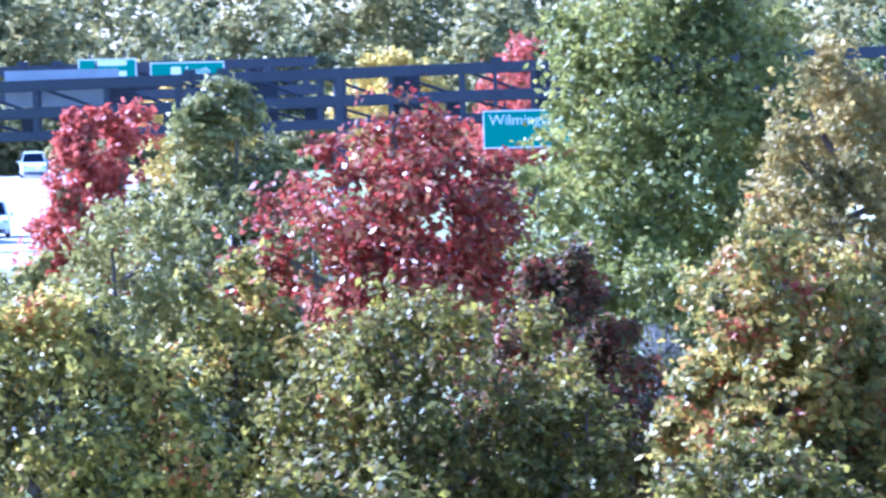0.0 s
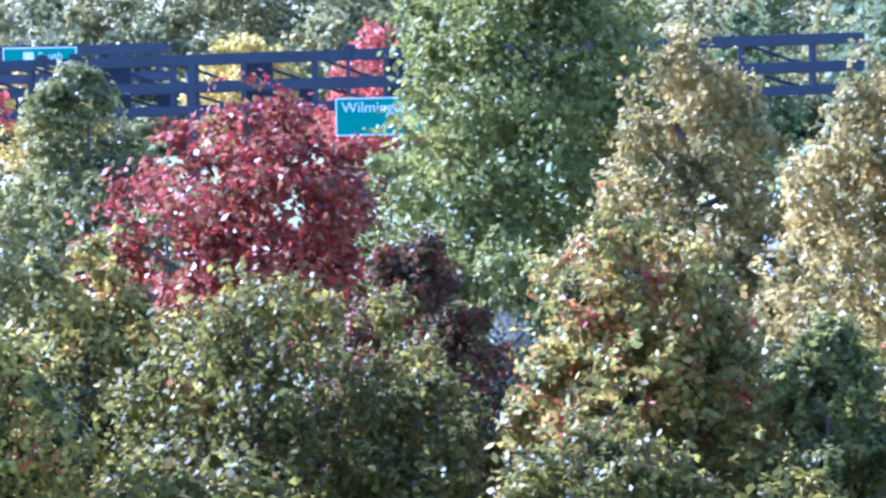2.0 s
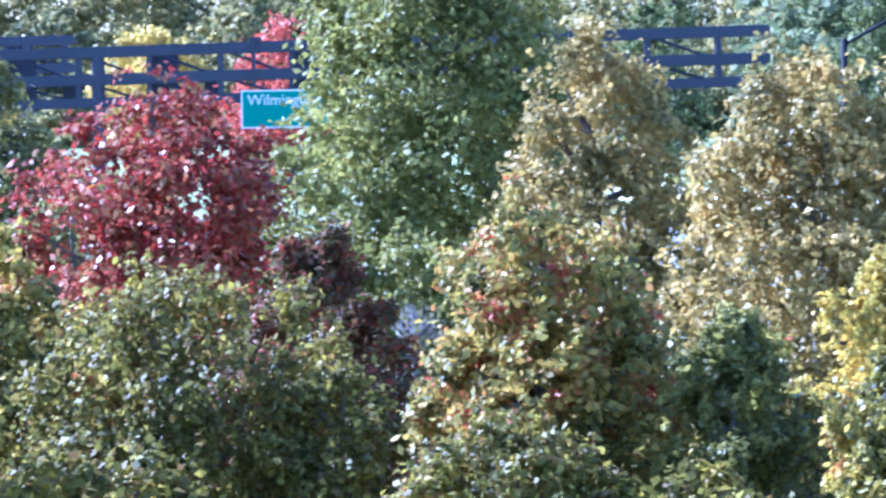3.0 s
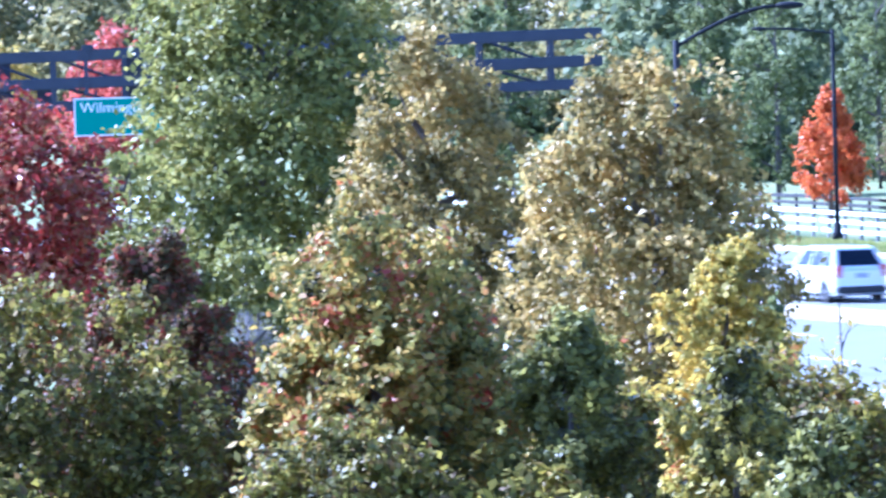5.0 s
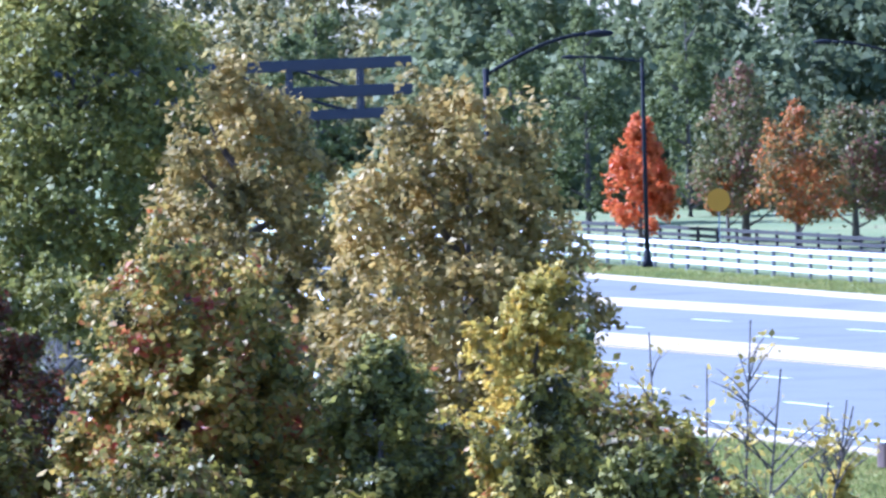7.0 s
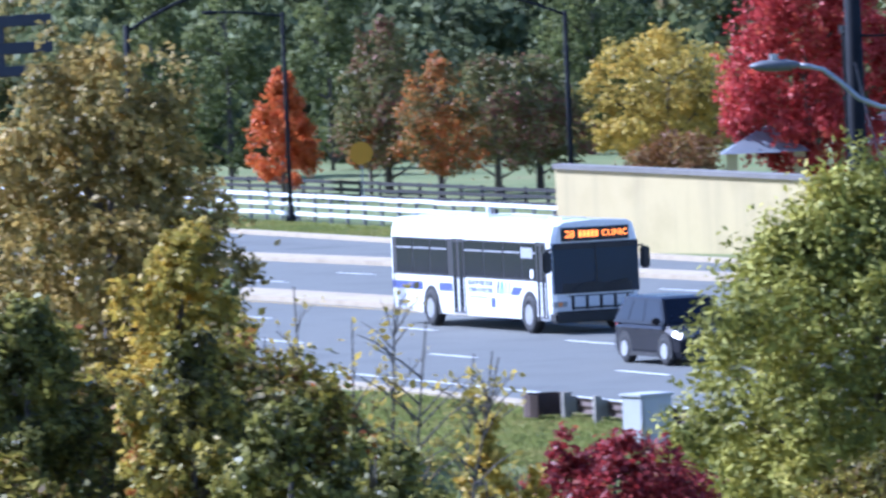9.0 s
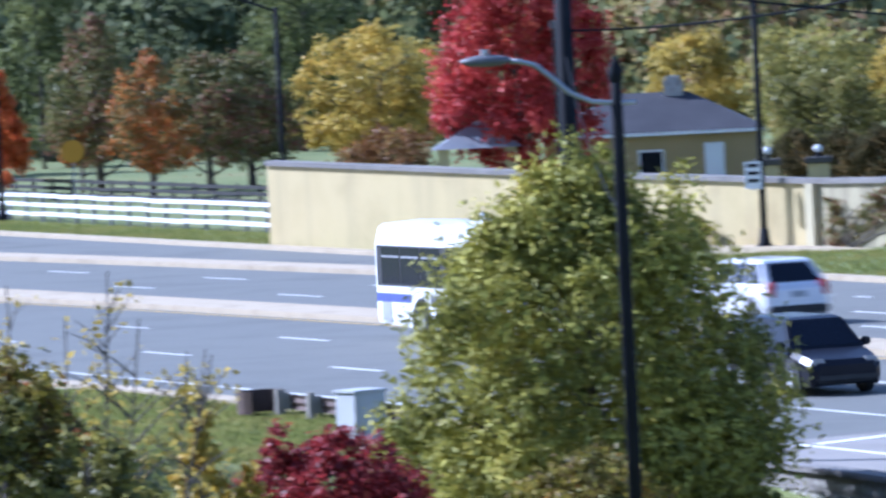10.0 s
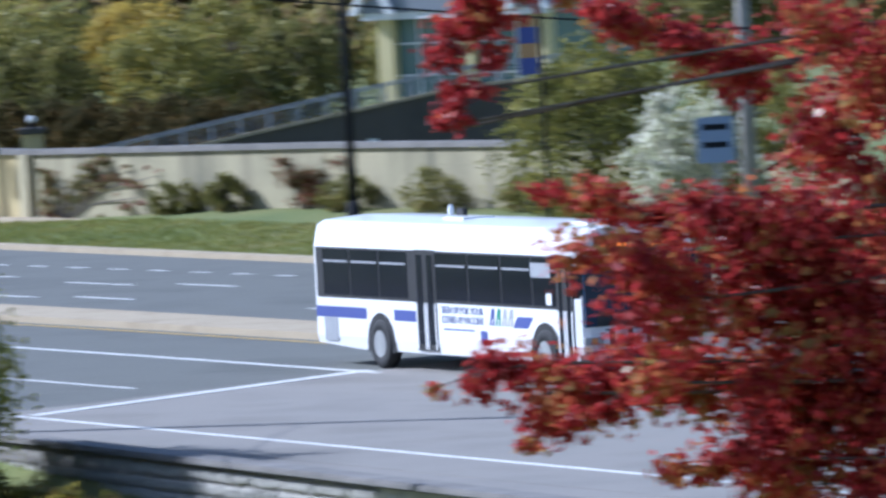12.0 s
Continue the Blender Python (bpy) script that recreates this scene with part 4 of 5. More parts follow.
CAR_WHITE = material("white car paint", [(0.72, 0.73, 0.75), (0.8, 0.8, 0.82)], 0.3, 1, 30, 0.0, coat=0.8)
CAR_MAROON = material("maroon car paint", [(0.16, 0.012, 0.03), (0.2, 0.018, 0.04)], 0.3, 1, 30, 0.0, coat=0.8)


def glow(name, colour, strength):
    m = bpy.data.materials.new(name)
    m.use_nodes = True
    b = m.node_tree.nodes["Principled BSDF"]
    b.inputs["Base Color"].default_value = (*colour, 1)
    b.inputs["Emission Color"].default_value = (*colour, 1)
    b.inputs["Emission Strength"].default_value = strength
    return m


LED = glow("orange display diodes", (1.0, 0.22, 0.02), 1.6)


def loft(bm, stations):
    """A skin through cross sections: (x, [(y, z), ...]), closed at both ends."""
    rings = [[bm.verts.new((x, y, z)) for y, z in sec] for x, sec in stations]
    n = len(rings[0])
    for a, b in zip(rings, rings[1:]):
        for k in range(n):
            bm.faces.new((a[k], a[(k + 1) % n], b[(k + 1) % n], b[k]))
    bm.faces.new(rings[0][::-1])
    bm.faces.new(rings[-1])
    bmesh.ops.recalc_face_normals(bm, faces=bm.faces)
    return bm


def wheel(parent, x, y, r, w, rim_mat, out):
    """A wheel whose outer face looks along y by the sign of out; its axle is y."""
    hub = new("wheel")
    hub.parent = parent
    hub.location = (x, y, r)
    bm = bmesh.new()
    prof = [(0.5 * r, -w / 2), (0.9 * r, -w / 2), (r, -w / 3), (r, w / 3), (0.9 * r, w / 2), (0.5 * r, w / 2)]
    rings = [[bm.verts.new((q * math.cos(6.28318 * k / 24), v, q * math.sin(6.28318 * k / 24))) for q, v in prof] for k in range(24)]
    for k in range(24):
        a, b = rings[k], rings[(k + 1) % 24]
        for j in range(6):
            bm.faces.new((a[j], a[(j + 1) % 6], b[(j + 1) % 6], b[j]))
    bmesh.ops.recalc_face_normals(bm, faces=bm.faces)
    part("tyre", bm, RUBBER, hub, smooth=True)
    bm = bmesh.new()
    f = out * w * 0.32
    tube(bm, [(0, f - 0.06, 0), (0, f, 0), (0, f - out * 0.05, 0)], [0.54 * r, 0.54 * r, 0.42 * r], 24)
    tube(bm, [(0, f - out * 0.05, 0), (0, f + out * 0.06, 0)], [0.22 * r, 0.18 * r], 12)
    for k in range(8):
        a = k * math.pi / 4
        c = (0.36 * r * math.cos(a), 0.36 * r * math.sin(a))
        tube(bm, [(c[0], f - out * 0.06, c[1]), (c[0], f + out * 0.0, c[1])], 0.05 * r, 6)
    bmesh.ops.recalc_face_normals(bm, faces=bm.faces)
    part("rim", bm, rim_mat, hub)
    return hub


def bus():
    """Origin: on the road below the rear axle, in the plane of the kerb side; the body reaches to +y."""
    ob = thing("bus", 0, 0, 0, "white city bus with a blue stripe and dark windows", "bus")
    W = 2.55

    def section(k=0.0, low=0.36):
        return [(0.03 + k, low), (0.0 + k, 0.6), (0.0 + k, 2.4), (0.05 + k, 2.64), (0.11 + k, 2.83), (0.26 + k, 2.92), (W / 2, 2.97), (W - 0.26 - k, 2.92),
                (W - 0.11 - k, 2.83), (W - 0.05 - k, 2.64), (W - k, 2.4), (W - k, 0.6), (W - 0.03 - k, low)]

    part("body", loft(bmesh.new(), [(-2.98, section(0.08, 0.5)), (-2.9, section(0.0, 0.45)), (-1.0, section()), (8.25, section()), (8.5, section(0.05)), (8.6, section(0.16))]), WHITE, ob)
    part("window_band", boxed(-2.82, 7.75, -0.006, 0.02, 1.38, 2.40), BLACKTRIM, ob)
    x = -2.5
    for w in (1.25, 1.3, 1.3, None, 1.4, 1.4, 1.3, 1.05):
        if w is None:
            x = 2.55
            continue
        p = part("window", boxed(x, x + w - 0.06, -0.012, 0.0, 1.44, 2.36), GLASS, ob, "dark tinted window pane")
        # Thin grey bar stands in for the interior lights showing in the pane.
        part("light_line", boxed(x + 0.05, x + w - 0.12, -0.018, -0.010, 2.10, 2.14), SILVERTRIM, p)
        x += w
    part("side_display", boxed(6.6, 7.4, -0.02, -0.010, 1.98, 2.26), SILVERTRIM, ob)
    part("notice", boxed(7.2, 7.42, -0.02, -0.010, 1.46, 1.68), SIGNWHITE, ob)

    def door(x0, x1):
        d = part("door", boxed(x0, x1, -0.014, 0.0, 0.42, 2.42), BLACKTRIM, ob, "dark glazed folding door")
        m = (x0 + x1) / 2
        for a, b in ((x0, m), (m, x1)):
            part("door_pane", boxed(a + 0.1, b - 0.1, -0.02, -0.012, 0.55, 2.32), GLASS, d)
            part("door_frame", boxed(a + 0.02, a + 0.07, -0.024, -0.012, 0.45, 1.36), WHITE, d)
            part("door_frame", boxed(b - 0.07, b - 0.02, -0.024, -0.012, 0.45, 1.36), WHITE, d)

    door(1.62, 2.52)
    door(7.62, 8.27)
    part("stripe", boxed(-2.9, -0.62, -0.007, 0.01, 0.98, 1.2), BLUE, ob, "blue stripe")
    part("stripe", boxed(0.62, 1.6, -0.007, 0.01, 0.98, 1.2), BLUE, ob, "blue stripe")
    part("stripe", prism(bmesh.new(), [(5.75, 0.98), (6.35, 0.98), (6.6, 1.2), (5.95, 1.2)], -0.007, 0.01), BLUE, ob, "blue stripe")
    g = part("grille", boxed(-2.55, -1.95, -0.008, 0.01, 0.5, 0.975), SILVERTRIM, ob)
    for k in range(6):
        part("louvre", boxed(-2.52, -1.98, -0.016, -0.007, 0.53 + 0.074 * k, 0.565 + 0.074 * k), SILVERTRIM, g)
    text_mesh("SIGN UP FOR YOUR", 0.2, LETTER, ob, pose(2.72, -0.008, 1.25, 90, 0, 0))
    text_mesh("COVID-19 VACCINE", 0.2, LETTER, ob, pose(2.72, -0.008, 1.06, 90, 0, 0))
    part("lettering_bar", boxed(2.8, 4.1, -0.007, 0.0, 0.86, 0.89), BLUE, ob)
    part("emblem", boxed(4.35, 4.65, -0.007, 0.0, 0.62, 0.88, bevel=0.003), BLUE, ob, "small blue emblem")
    for k, mat in enumerate((BLUE, SIGNGREEN, SILVERTRIM, SILVERTRIM)):
        u = 4.75 + 0.26 * k
        part("emblem", prism(bmesh.new(), [(u, 1.0), (u + 0.07, 1.0), (u + 0.1, 1.14), (u + 0.17, 1.14), (u + 0.13, 1.0), (u + 0.2, 1.0), (u + 0.23, 1.33), (u + 0.12, 1.33)], -0.007, 0.0), mat, ob)
    for cx in (0.0, 7.08):
        bm = bmesh.new()
        prism(bm, [(cx + 0.62 * math.cos(a), 0.5 + 0.62 * math.sin(a)) for a in [math.pi * k / 14 for k in range(15)]] + [(cx - 0.62, 0.33), (cx + 0.62, 0.33)], -0.005, 0.3)
        part("wheel_arch", bm, BLACKTRIM, ob)
    wheels = [wheel(ob, cx, y, 0.5, 0.28, RIM, s) for cx in (0.0, 7.08) for y, s in ((0.10, -1), (W - 0.13, 1))]
    # front
    part("windscreen", prism(bmesh.new(), [(8.53, 1.06), (8.64, 1.06), (8.625, 2.38), (8.53, 2.38)], 0.07, W - 0.07), SCREEN, ob, "dark windscreen coloured blue for reflected sky")
    part("divider", boxed(8.61, 8.65, W / 2 - 0.02, W / 2 + 0.02, 1.12, 2.34), BLACKTRIM, ob)
    d = part("display", boxed(8.45, 8.635, 0.32, W - 0.32, 2.42, 2.78), BLACKTRIM, ob, "black destination display with orange letters")
    text_mesh("28", 0.27, LED, d, pose(8.638, 0.42, 2.6, 90, 0, 90))
    for k in range(5):
        part("lettering_bar", boxed(8.636, 8.64, 0.82 + 0.115 * k, 0.90 + 0.115 * k, 2.52, 2.69), LED, d)
    text_mesh("CLINIC", 0.23, LED, d, pose(8.638, 1.47, 2.6, 90, 0, 90))
    part("bumper", boxed(8.35, 8.83, 0.02, W - 0.02, 0.3, 0.6, bevel=0.06), BLACKTRIM, ob)
    for y in (0.22, W - 0.22):
        h = part("headlamp", boxed(8.53, 8.65, y - 0.2, y + 0.2, 0.72, 0.86, bevel=0.02), CLEAR, ob)
        part("indicator", boxed(8.55, 8.66, y - 0.06, y + 0.06, 0.735, 0.845), AMBER, h)
    r = part("bicycle_rack", boxed(8.85, 8.91, 0.5, W - 0.5, 0.66, 0.71), BLACKTRIM, ob)
    for y in (0.5, 0.9, 1.3, 1.7, 2.05):
        part("rack_bar", boxed(8.75, 8.91, y - 0.013, y + 0.013, 0.64, 1.0), BLACKTRIM, r)
    part("rack_bar", boxed(8.86, 8.89, 0.35, W - 0.35, 0.99, 1.02), BLACKTRIM, r)
    for y, s in ((-0.12, -1), (W + 0.12, 1)):
        m = part("mirror", boxed(8.55, 8.71, y - 0.13, y + 0.13, 1.62, 2.2, bevel=0.05), BLACKTRIM, ob)
        part("mirror_arm", boxed(8.5, 8.55, min(y, y - s * 0.2), max(y, y - s * 0.2), 2.2, 2.25), BLACKTRIM, m)
    part("dashboard", prism(bmesh.new(), [(8.535, 1.06), (8.646, 1.06), (8.643, 1.32), (8.535, 1.32)], 0.3, W - 0.3), BLACKTRIM, ob, "black dashboard behind the windscreen")
    part("sun_visor", prism(bmesh.new(), [(8.535, 2.22), (8.636, 2.22), (8.632, 2.38), (8.535, 2.38)], 0.12, W - 0.12), BLACKTRIM, ob)
    for a in (0.55, 1.4):
        part("wiper", tube(bmesh.new(), [(8.66, a, 1.1), (8.665, a + 0.3, 1.3), (8.66, a + 0.75, 1.36)], 0.018, 5), BLACKTRIM, ob)
    part("roof_hatch", boxed(1.2, 2.1, 0.9, 1.6, 2.94, 2.99, bevel=0.01), WHITE, ob)
    part("roof_hatch", boxed(6.4, 7.3, 0.9, 1.6, 2.94, 2.99, bevel=0.01), WHITE, ob)
    # White dome antenna; the black block beside it stands for its shadow.
    part("dome_antenna", tube(bmesh.new(), [(-0.6, 2.0, 2.85), (-0.6, 2.0, 3.05), (-0.6, 2.0, 3.14)], [0.05, 0.07, 0.04], 10), WHITE, ob)
    part("antenna_shade", boxed(-0.3, 0.05, 1.95, 2.05, 2.9, 3.08, bevel=0.02), BLACKTRIM, ob)
    return ob, wheels


def car(name, label, paint, L, W, H, hood, shoulder, tail_up, rim_mat=RIM, rake=0.55):
    """A car, nose to +x, origin on the road at its middle. hood: bonnet length; shoulder: height of the waistline."""
    ob = thing(name, 0, 0, 0, label, "car", "cars on the road")
    x0, x1, h = -L / 2, L / 2, W / 2

    def sec(k, lo, hi):
        return [(-h + k + 0.05, lo), (-h + k, lo + 0.15), (-h + k, hi - 0.12), (-h + k + 0.09, hi), (h - k - 0.09, hi), (h - k, hi - 0.12), (h - k, lo + 0.15), (h - k - 0.05, lo)]

    part("body", loft(bmesh.new(), [(x0, sec(0.16, 0.35, shoulder - 0.1)), (x0 + 0.12, sec(0.05, 0.24, shoulder)), (x0 + 0.6, sec(0.0, 0.2, shoulder)), (x1 - hood, sec(0.0, 0.2, shoulder)),
                                    (x1 - 0.45, sec(0.02, 0.2, shoulder - 0.13)), (x1 - 0.12, sec(0.08, 0.22, shoulder - 0.22)), (x1, sec(0.22, 0.32, shoulder - 0.34))]), paint, ob)
    a0, a1 = x0 + 0.06, x1 - hood + 0.1
    b0, b1 = x0 + tail_up, x1 - hood - rake
    ins, top = 0.26, H

    def ring(z, xa, xb, k):
        return [(xa, -h + k, z), (xb, -h + k, z), (xb, h - k, z), (xa, h - k, z)]

    low, high = ring(shoulder - 0.02, a0, a1, 0.04), ring(top - 0.05, b0, b1, ins)
    bm = bmesh.new()
    r1, r2 = [bm.verts.new(p) for p in low], [bm.verts.new(p) for p in high]
    r3 = [bm.verts.new(p) for p in ring(top, b0 + 0.15, b1 - 0.2, ins + 0.1)]
    for u, v in ((r1, r2), (r2, r3)):
        for k in range(4):
            bm.faces.new((u[k], u[(k + 1) % 4], v[(k + 1) % 4], v[k]))
    bm.faces.new(r3)
    bmesh.ops.recalc_face_normals(bm, faces=bm.faces)
    part("cabin", bm, paint, ob)

    def pane(nm, k, s0, s1, t0, t1):
        """A pane on side k of the cabin, by shares along and up that side."""
        A, B, C, D = (Vector(low[k]), Vector(low[(k + 1) % 4]), Vector(high[(k + 1) % 4]), Vector(high[k]))
        n = (B - A).cross(D - A).normalized() * 0.008
        q = []
        for s, t in ((s0, t0), (s1, t0), (s1, t1), (s0, t1)):
            q.append((A + (B - A) * s) * (1 - t) + (D + (C - D) * s) * t)
        bm = bmesh.new()
        f, g = [bm.verts.new(p + n) for p in q], [bm.verts.new(p - n) for p in q]
        bm.faces.new(f)
        bm.faces.new(g[::-1])
        for j in range(4):
            bm.faces.new((f[j], g[j], g[(j + 1) % 4], f[(j + 1) % 4]))
        bmesh.ops.recalc_face_normals(bm, faces=bm.faces)
        part(nm, bm, GLASS, ob, "dark window glass")

    for k in (0, 2):
        cuts = [(0.05, 0.27), (0.30, 0.58), (0.61, 0.95)]
        for s0, s1 in cuts:
            if k == 2:
                s0, s1 = 1 - s1, 1 - s0
            pane("side_window", k, s0, s1, 0.12, 0.9)
    pane("windscreen", 1, 0.06, 0.94, 0.08, 0.94)
    pane("rear_window", 3, 0.08, 0.92, 0.15, 0.9)
    wr = 0.35
    for x in (x0 + 0.82, x1 - 0.86):
        for s in (-1, 1):
            arch = [(x + 0.43 * math.cos(a), 0.35 + 0.43 * math.sin(a)) for a in [math.pi * k / 10 for k in range(11)]] + [(x - 0.43, 0.18), (x + 0.43, 0.18)]
            part("wheel_arch", prism(bmesh.new(), arch, s * (h + 0.004), s * (h - 0.3)), BLACKTRIM, ob)
            wheel(ob, x, s * (h - 0.1), wr, 0.22, rim_mat, s)
    for s in (-1, 1):
        part("headlamp", boxed(x1 - 0.32, x1 - 0.06, s * (h - 0.3) - 0.17, s * (h - 0.3) + 0.17, shoulder - 0.36, shoulder - 0.2, bevel=0.04), CLEAR, ob)
        part("tail_lamp", boxed(x0 - 0.02, x0 + 0.14, s * (h - 0.2) - 0.09, s * (h - 0.2) + 0.09, shoulder - 0.3, shoulder + 0.1, bevel=0.03), REDLENS, ob)
        part("door_mirror", boxed(x1 - hood - 0.25, x1 - hood - 0.05, s * (h + 0.09) - 0.1, s * (h + 0.09) + 0.1, shoulder - 0.02, shoulder + 0.16, bevel=0.04), paint, ob)
        part("sill", boxed(x0 + 1.25, x1 - 1.3, s * h - 0.02, s * h + 0.02, 0.2, 0.3), BLACKTRIM, ob)
        for x in (-0.12, 0.75):
            part("door_handle", boxed(x - 0.5, x - 0.33, s * (h + 0.005) - 0.02, s * (h + 0.005) + 0.02, shoulder - 0.16, shoulder - 0.12), paint, ob)
    part("grille", boxed(x1 - 0.14, x1 - 0.01, -0.45, 0.45, shoulder - 0.44, shoulder - 0.34), BLACKTRIM, ob)
    part("front_bumper", boxed(x1 - 0.2, x1 + 0.03, -h + 0.2, h - 0.2, 0.28, 0.48, bevel=0.05), BLACKTRIM, ob)
    part("rear_bumper", boxed(x0 - 0.06, x0 + 0.2, -h + 0.1, h - 0.1, 0.3, 0.52, bevel=0.05), BLACKTRIM, ob)
    part("number_plate", boxed(x0 - 0.03, x0 + 0.0, -0.2, 0.2, shoulder - 0.3, shoulder - 0.15), SILVERTRIM, ob, "number plate as a plain bar")
    return ob


BUS, BUS_WHEELS = bus()
HATCH = car("hatchback", "glossy black boxy hatchback with silver wheels", CAR_BLACK, 4.15, 1.8, 1.61, 1.0, 0.98, 0.3, BRIGHTRIM)
RED_SUV = car("suv", "bright red suv driving away", CAR_RED, 4.4, 1.84, 1.66, 1.15, 1.04, 0.75, BRIGHTRIM)
PALE_SUV = car("suv", "white suv driving away beside the median", CAR_WHITE, 4.6, 1.9, 1.75, 1.15, 1.08, 0.6)
WHITE_SUV = car("suv", "white suv passing in the far lane", CAR_WHITE, 4.5, 1.85, 1.66, 1.15, 1.02, 0.7)
MAROON = car("sedan", "maroon car driving away past the oak", CAR_MAROON, 4.7, 1.82, 1.45, 1.3, 0.92, 0.9, rake=0.9)
for x, y, rz, paint, lab in [(-364.0, 53.0, -8, CAR_WHITE, "white van coming along the highway"), (-527, 80.0, -8, CAR_WHITE, "white car far along the highway"), (-540, 77.5, -8, CAR_BLACK, "dark car far along the highway")]:
    c = car("highway_car", lab, paint, 4.9, 1.95, 1.85, 1.0, 1.1, 0.3)
    c.matrix_world = pose(x, y, 0.03, 0, 0, rz)
ob = part("highway", strip(bmesh.new(), [(-312, 14), (-620, 62)], [(-312, 66), (-620, 112)], -0.3, 0.02), PALE_ASPHALT)
tagged(ob, "pale concrete highway beneath the gantries", "road", kind="structure")


# ---- house, ramp and gate behind the wall ----
YELLOWWALL = material("ochre rendered house wall", [(0.30, 0.225, 0.10), (0.36, 0.27, 0.13)], 0.9, 0.6, 30, 0.15)
STONE = material("pale rubble stone", [(0.30, 0.28, 0.25), (0.45, 0.43, 0.38), (0.22, 0.21, 0.19)], 0.9, 2.5, 25, 0.5)
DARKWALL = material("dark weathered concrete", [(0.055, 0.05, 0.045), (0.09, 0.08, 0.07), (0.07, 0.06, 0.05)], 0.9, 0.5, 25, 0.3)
TEAL = material("teal window glass", [(0.10, 0.17, 0.17), (0.14, 0.22, 0.21)], 0.2, 0.5, 25, 0.0)
PALEYELLOW = material("pale yellow boarding", [(0.62, 0.53, 0.26), (0.70, 0.60, 0.32)], 0.7, 0.5, 25, 0.05)
ROOFGREY = material("pale grey metal roof", [(0.20, 0.22, 0.25), (0.26, 0.28, 0.31)], 0.5, 0.5, 25, 0.05)
BLUEGREY = material("blue grey sign sheeting", [(0.22, 0.28, 0.38), (0.27, 0.33, 0.43)], 0.5, 0.5, 25, 0.0)
CABINET = material("pale grey painted cabinet", [(0.40, 0.41, 0.42), (0.47, 0.48, 0.49)], 0.6, 1.0, 25, 0.05)
# Dark brown holds the shade on the guard rail's back and curled end.
RAILSHADE = material("guard rail steel darkened for shade", [(0.05, 0.032, 0.025), (0.09, 0.055, 0.04)], 0.8, 1.5, 25, 0.2)
POSTWOOD = material("weathered timber post", [(0.22, 0.20, 0.17), (0.30, 0.28, 0.24)], 0.9, 2.0, 25, 0.3)
WARNYELLOW = material("yellow sign sheeting", [(0.45, 0.22, 0.01), (0.52, 0.26, 0.015)], 0.8, 1.0, 25, 0.0)
TANBANNER = material("tan and orange cloth", [(0.42, 0.25, 0.10), (0.5, 0.3, 0.13)], 0.9, 1.0, 25, 0.1)


def facing(name, x, y, z=0.0, turn=0.0, **tags):
    """A thing whose local x runs across the view from the origin and whose y runs away from it."""
    return thing(name, x, y, z, rz=math.degrees(math.atan2(y, x)) - 90 + turn, **tags)


def house():
    ob = facing("house", -252.7, 108.5, 0, label="small ochre house with a dark hipped roof", category="house")
    d = 3.0
    part("wall", boxed(-4.4, 3.45, -d + 0.2, d - 0.2, 0, 2.62), YELLOWWALL, ob)
    bm = bmesh.new()
    low = [bm.verts.new(p) for p in ((-4.6, -d, 2.62), (3.65, -d, 2.62), (3.65, d, 2.62), (-4.6, d, 2.62))]
    mid = [bm.verts.new(p) for p in ((-4.6, -d, 2.74), (3.65, -d, 2.74), (3.65, d, 2.74), (-4.6, d, 2.74))]
    a, b = bm.verts.new((-1.7, 0, 4.15)), bm.verts.new((0.9, 0, 4.15))
    for k in range(4):
        bm.faces.new((low[k], low[(k + 1) % 4], mid[(k + 1) % 4], mid[k]))
    for f in ((mid[0], mid[1], b, a), (mid[1], mid[2], b), (mid[2], mid[3], a, b), (mid[3], mid[0], a), low):
        bm.faces.new(f)
    bmesh.ops.recalc_face_normals(bm, faces=bm.faces)
    roof = part("roof", bm, SLATE, ob, "dark slate hipped roof")
    part("chimney", boxed(0.0, 0.75, -0.35, 0.35, 3.8, 4.6, bevel=0.05), STONE, roof, "stone chimney")
    part("chimney_cap", boxed(0.1, 0.65, -0.25, 0.25, 4.6, 4.75, bevel=0.03), STONE, roof)
    door = part("door", boxed(1.5, 2.08, -d + 0.14, -d + 0.21, 0.4, 2.15), SIGNWHITE, ob, "pale grey door")
    part("door_frame", boxed(1.42, 2.16, -d + 0.17, -d + 0.205, 0.4, 2.25), WHITEWOOD, door)
    win = part("window", boxed(-0.95, -0.15, -d + 0.15, -d + 0.205, 1.0, 2.0), GLASS, ob)
    part("window_frame", boxed(-1.03, -0.07, -d + 0.17, -d + 0.20, 0.92, 2.08), WHITEWOOD, win)
    part("gutter", boxed(-4.6, 3.65, -d - 0.08, -d, 2.6, 2.72), WHITEWOOD, ob)


house()


def kiosk():
    ob = facing("kiosk", -243.4, 97.2, 0, label="small open kiosk with a grey roof", category="kiosk")
    bm = bmesh.new()
    base = [bm.verts.new(p) for p in ((-1.6, -1.4, 2.75), (1.6, -1.4, 2.75), (1.6, 1.4, 2.75), (-1.6, 1.4, 2.75))]
    top = bm.verts.new((0.1, 0, 3.75))
    for k in range(4):
        bm.faces.new((base[k], base[(k + 1) % 4], top))
    bm.faces.new(base[::-1])
    part("roof", bm, ROOFGREY, ob, "pale grey pyramid roof")
    for x in (-1.2, 1.2):
        for y in (-1.0, 1.0):
            part("column", boxed(x - 0.2, x + 0.2, y - 0.2, y + 0.2, 0, 2.77), STUCCO, ob)


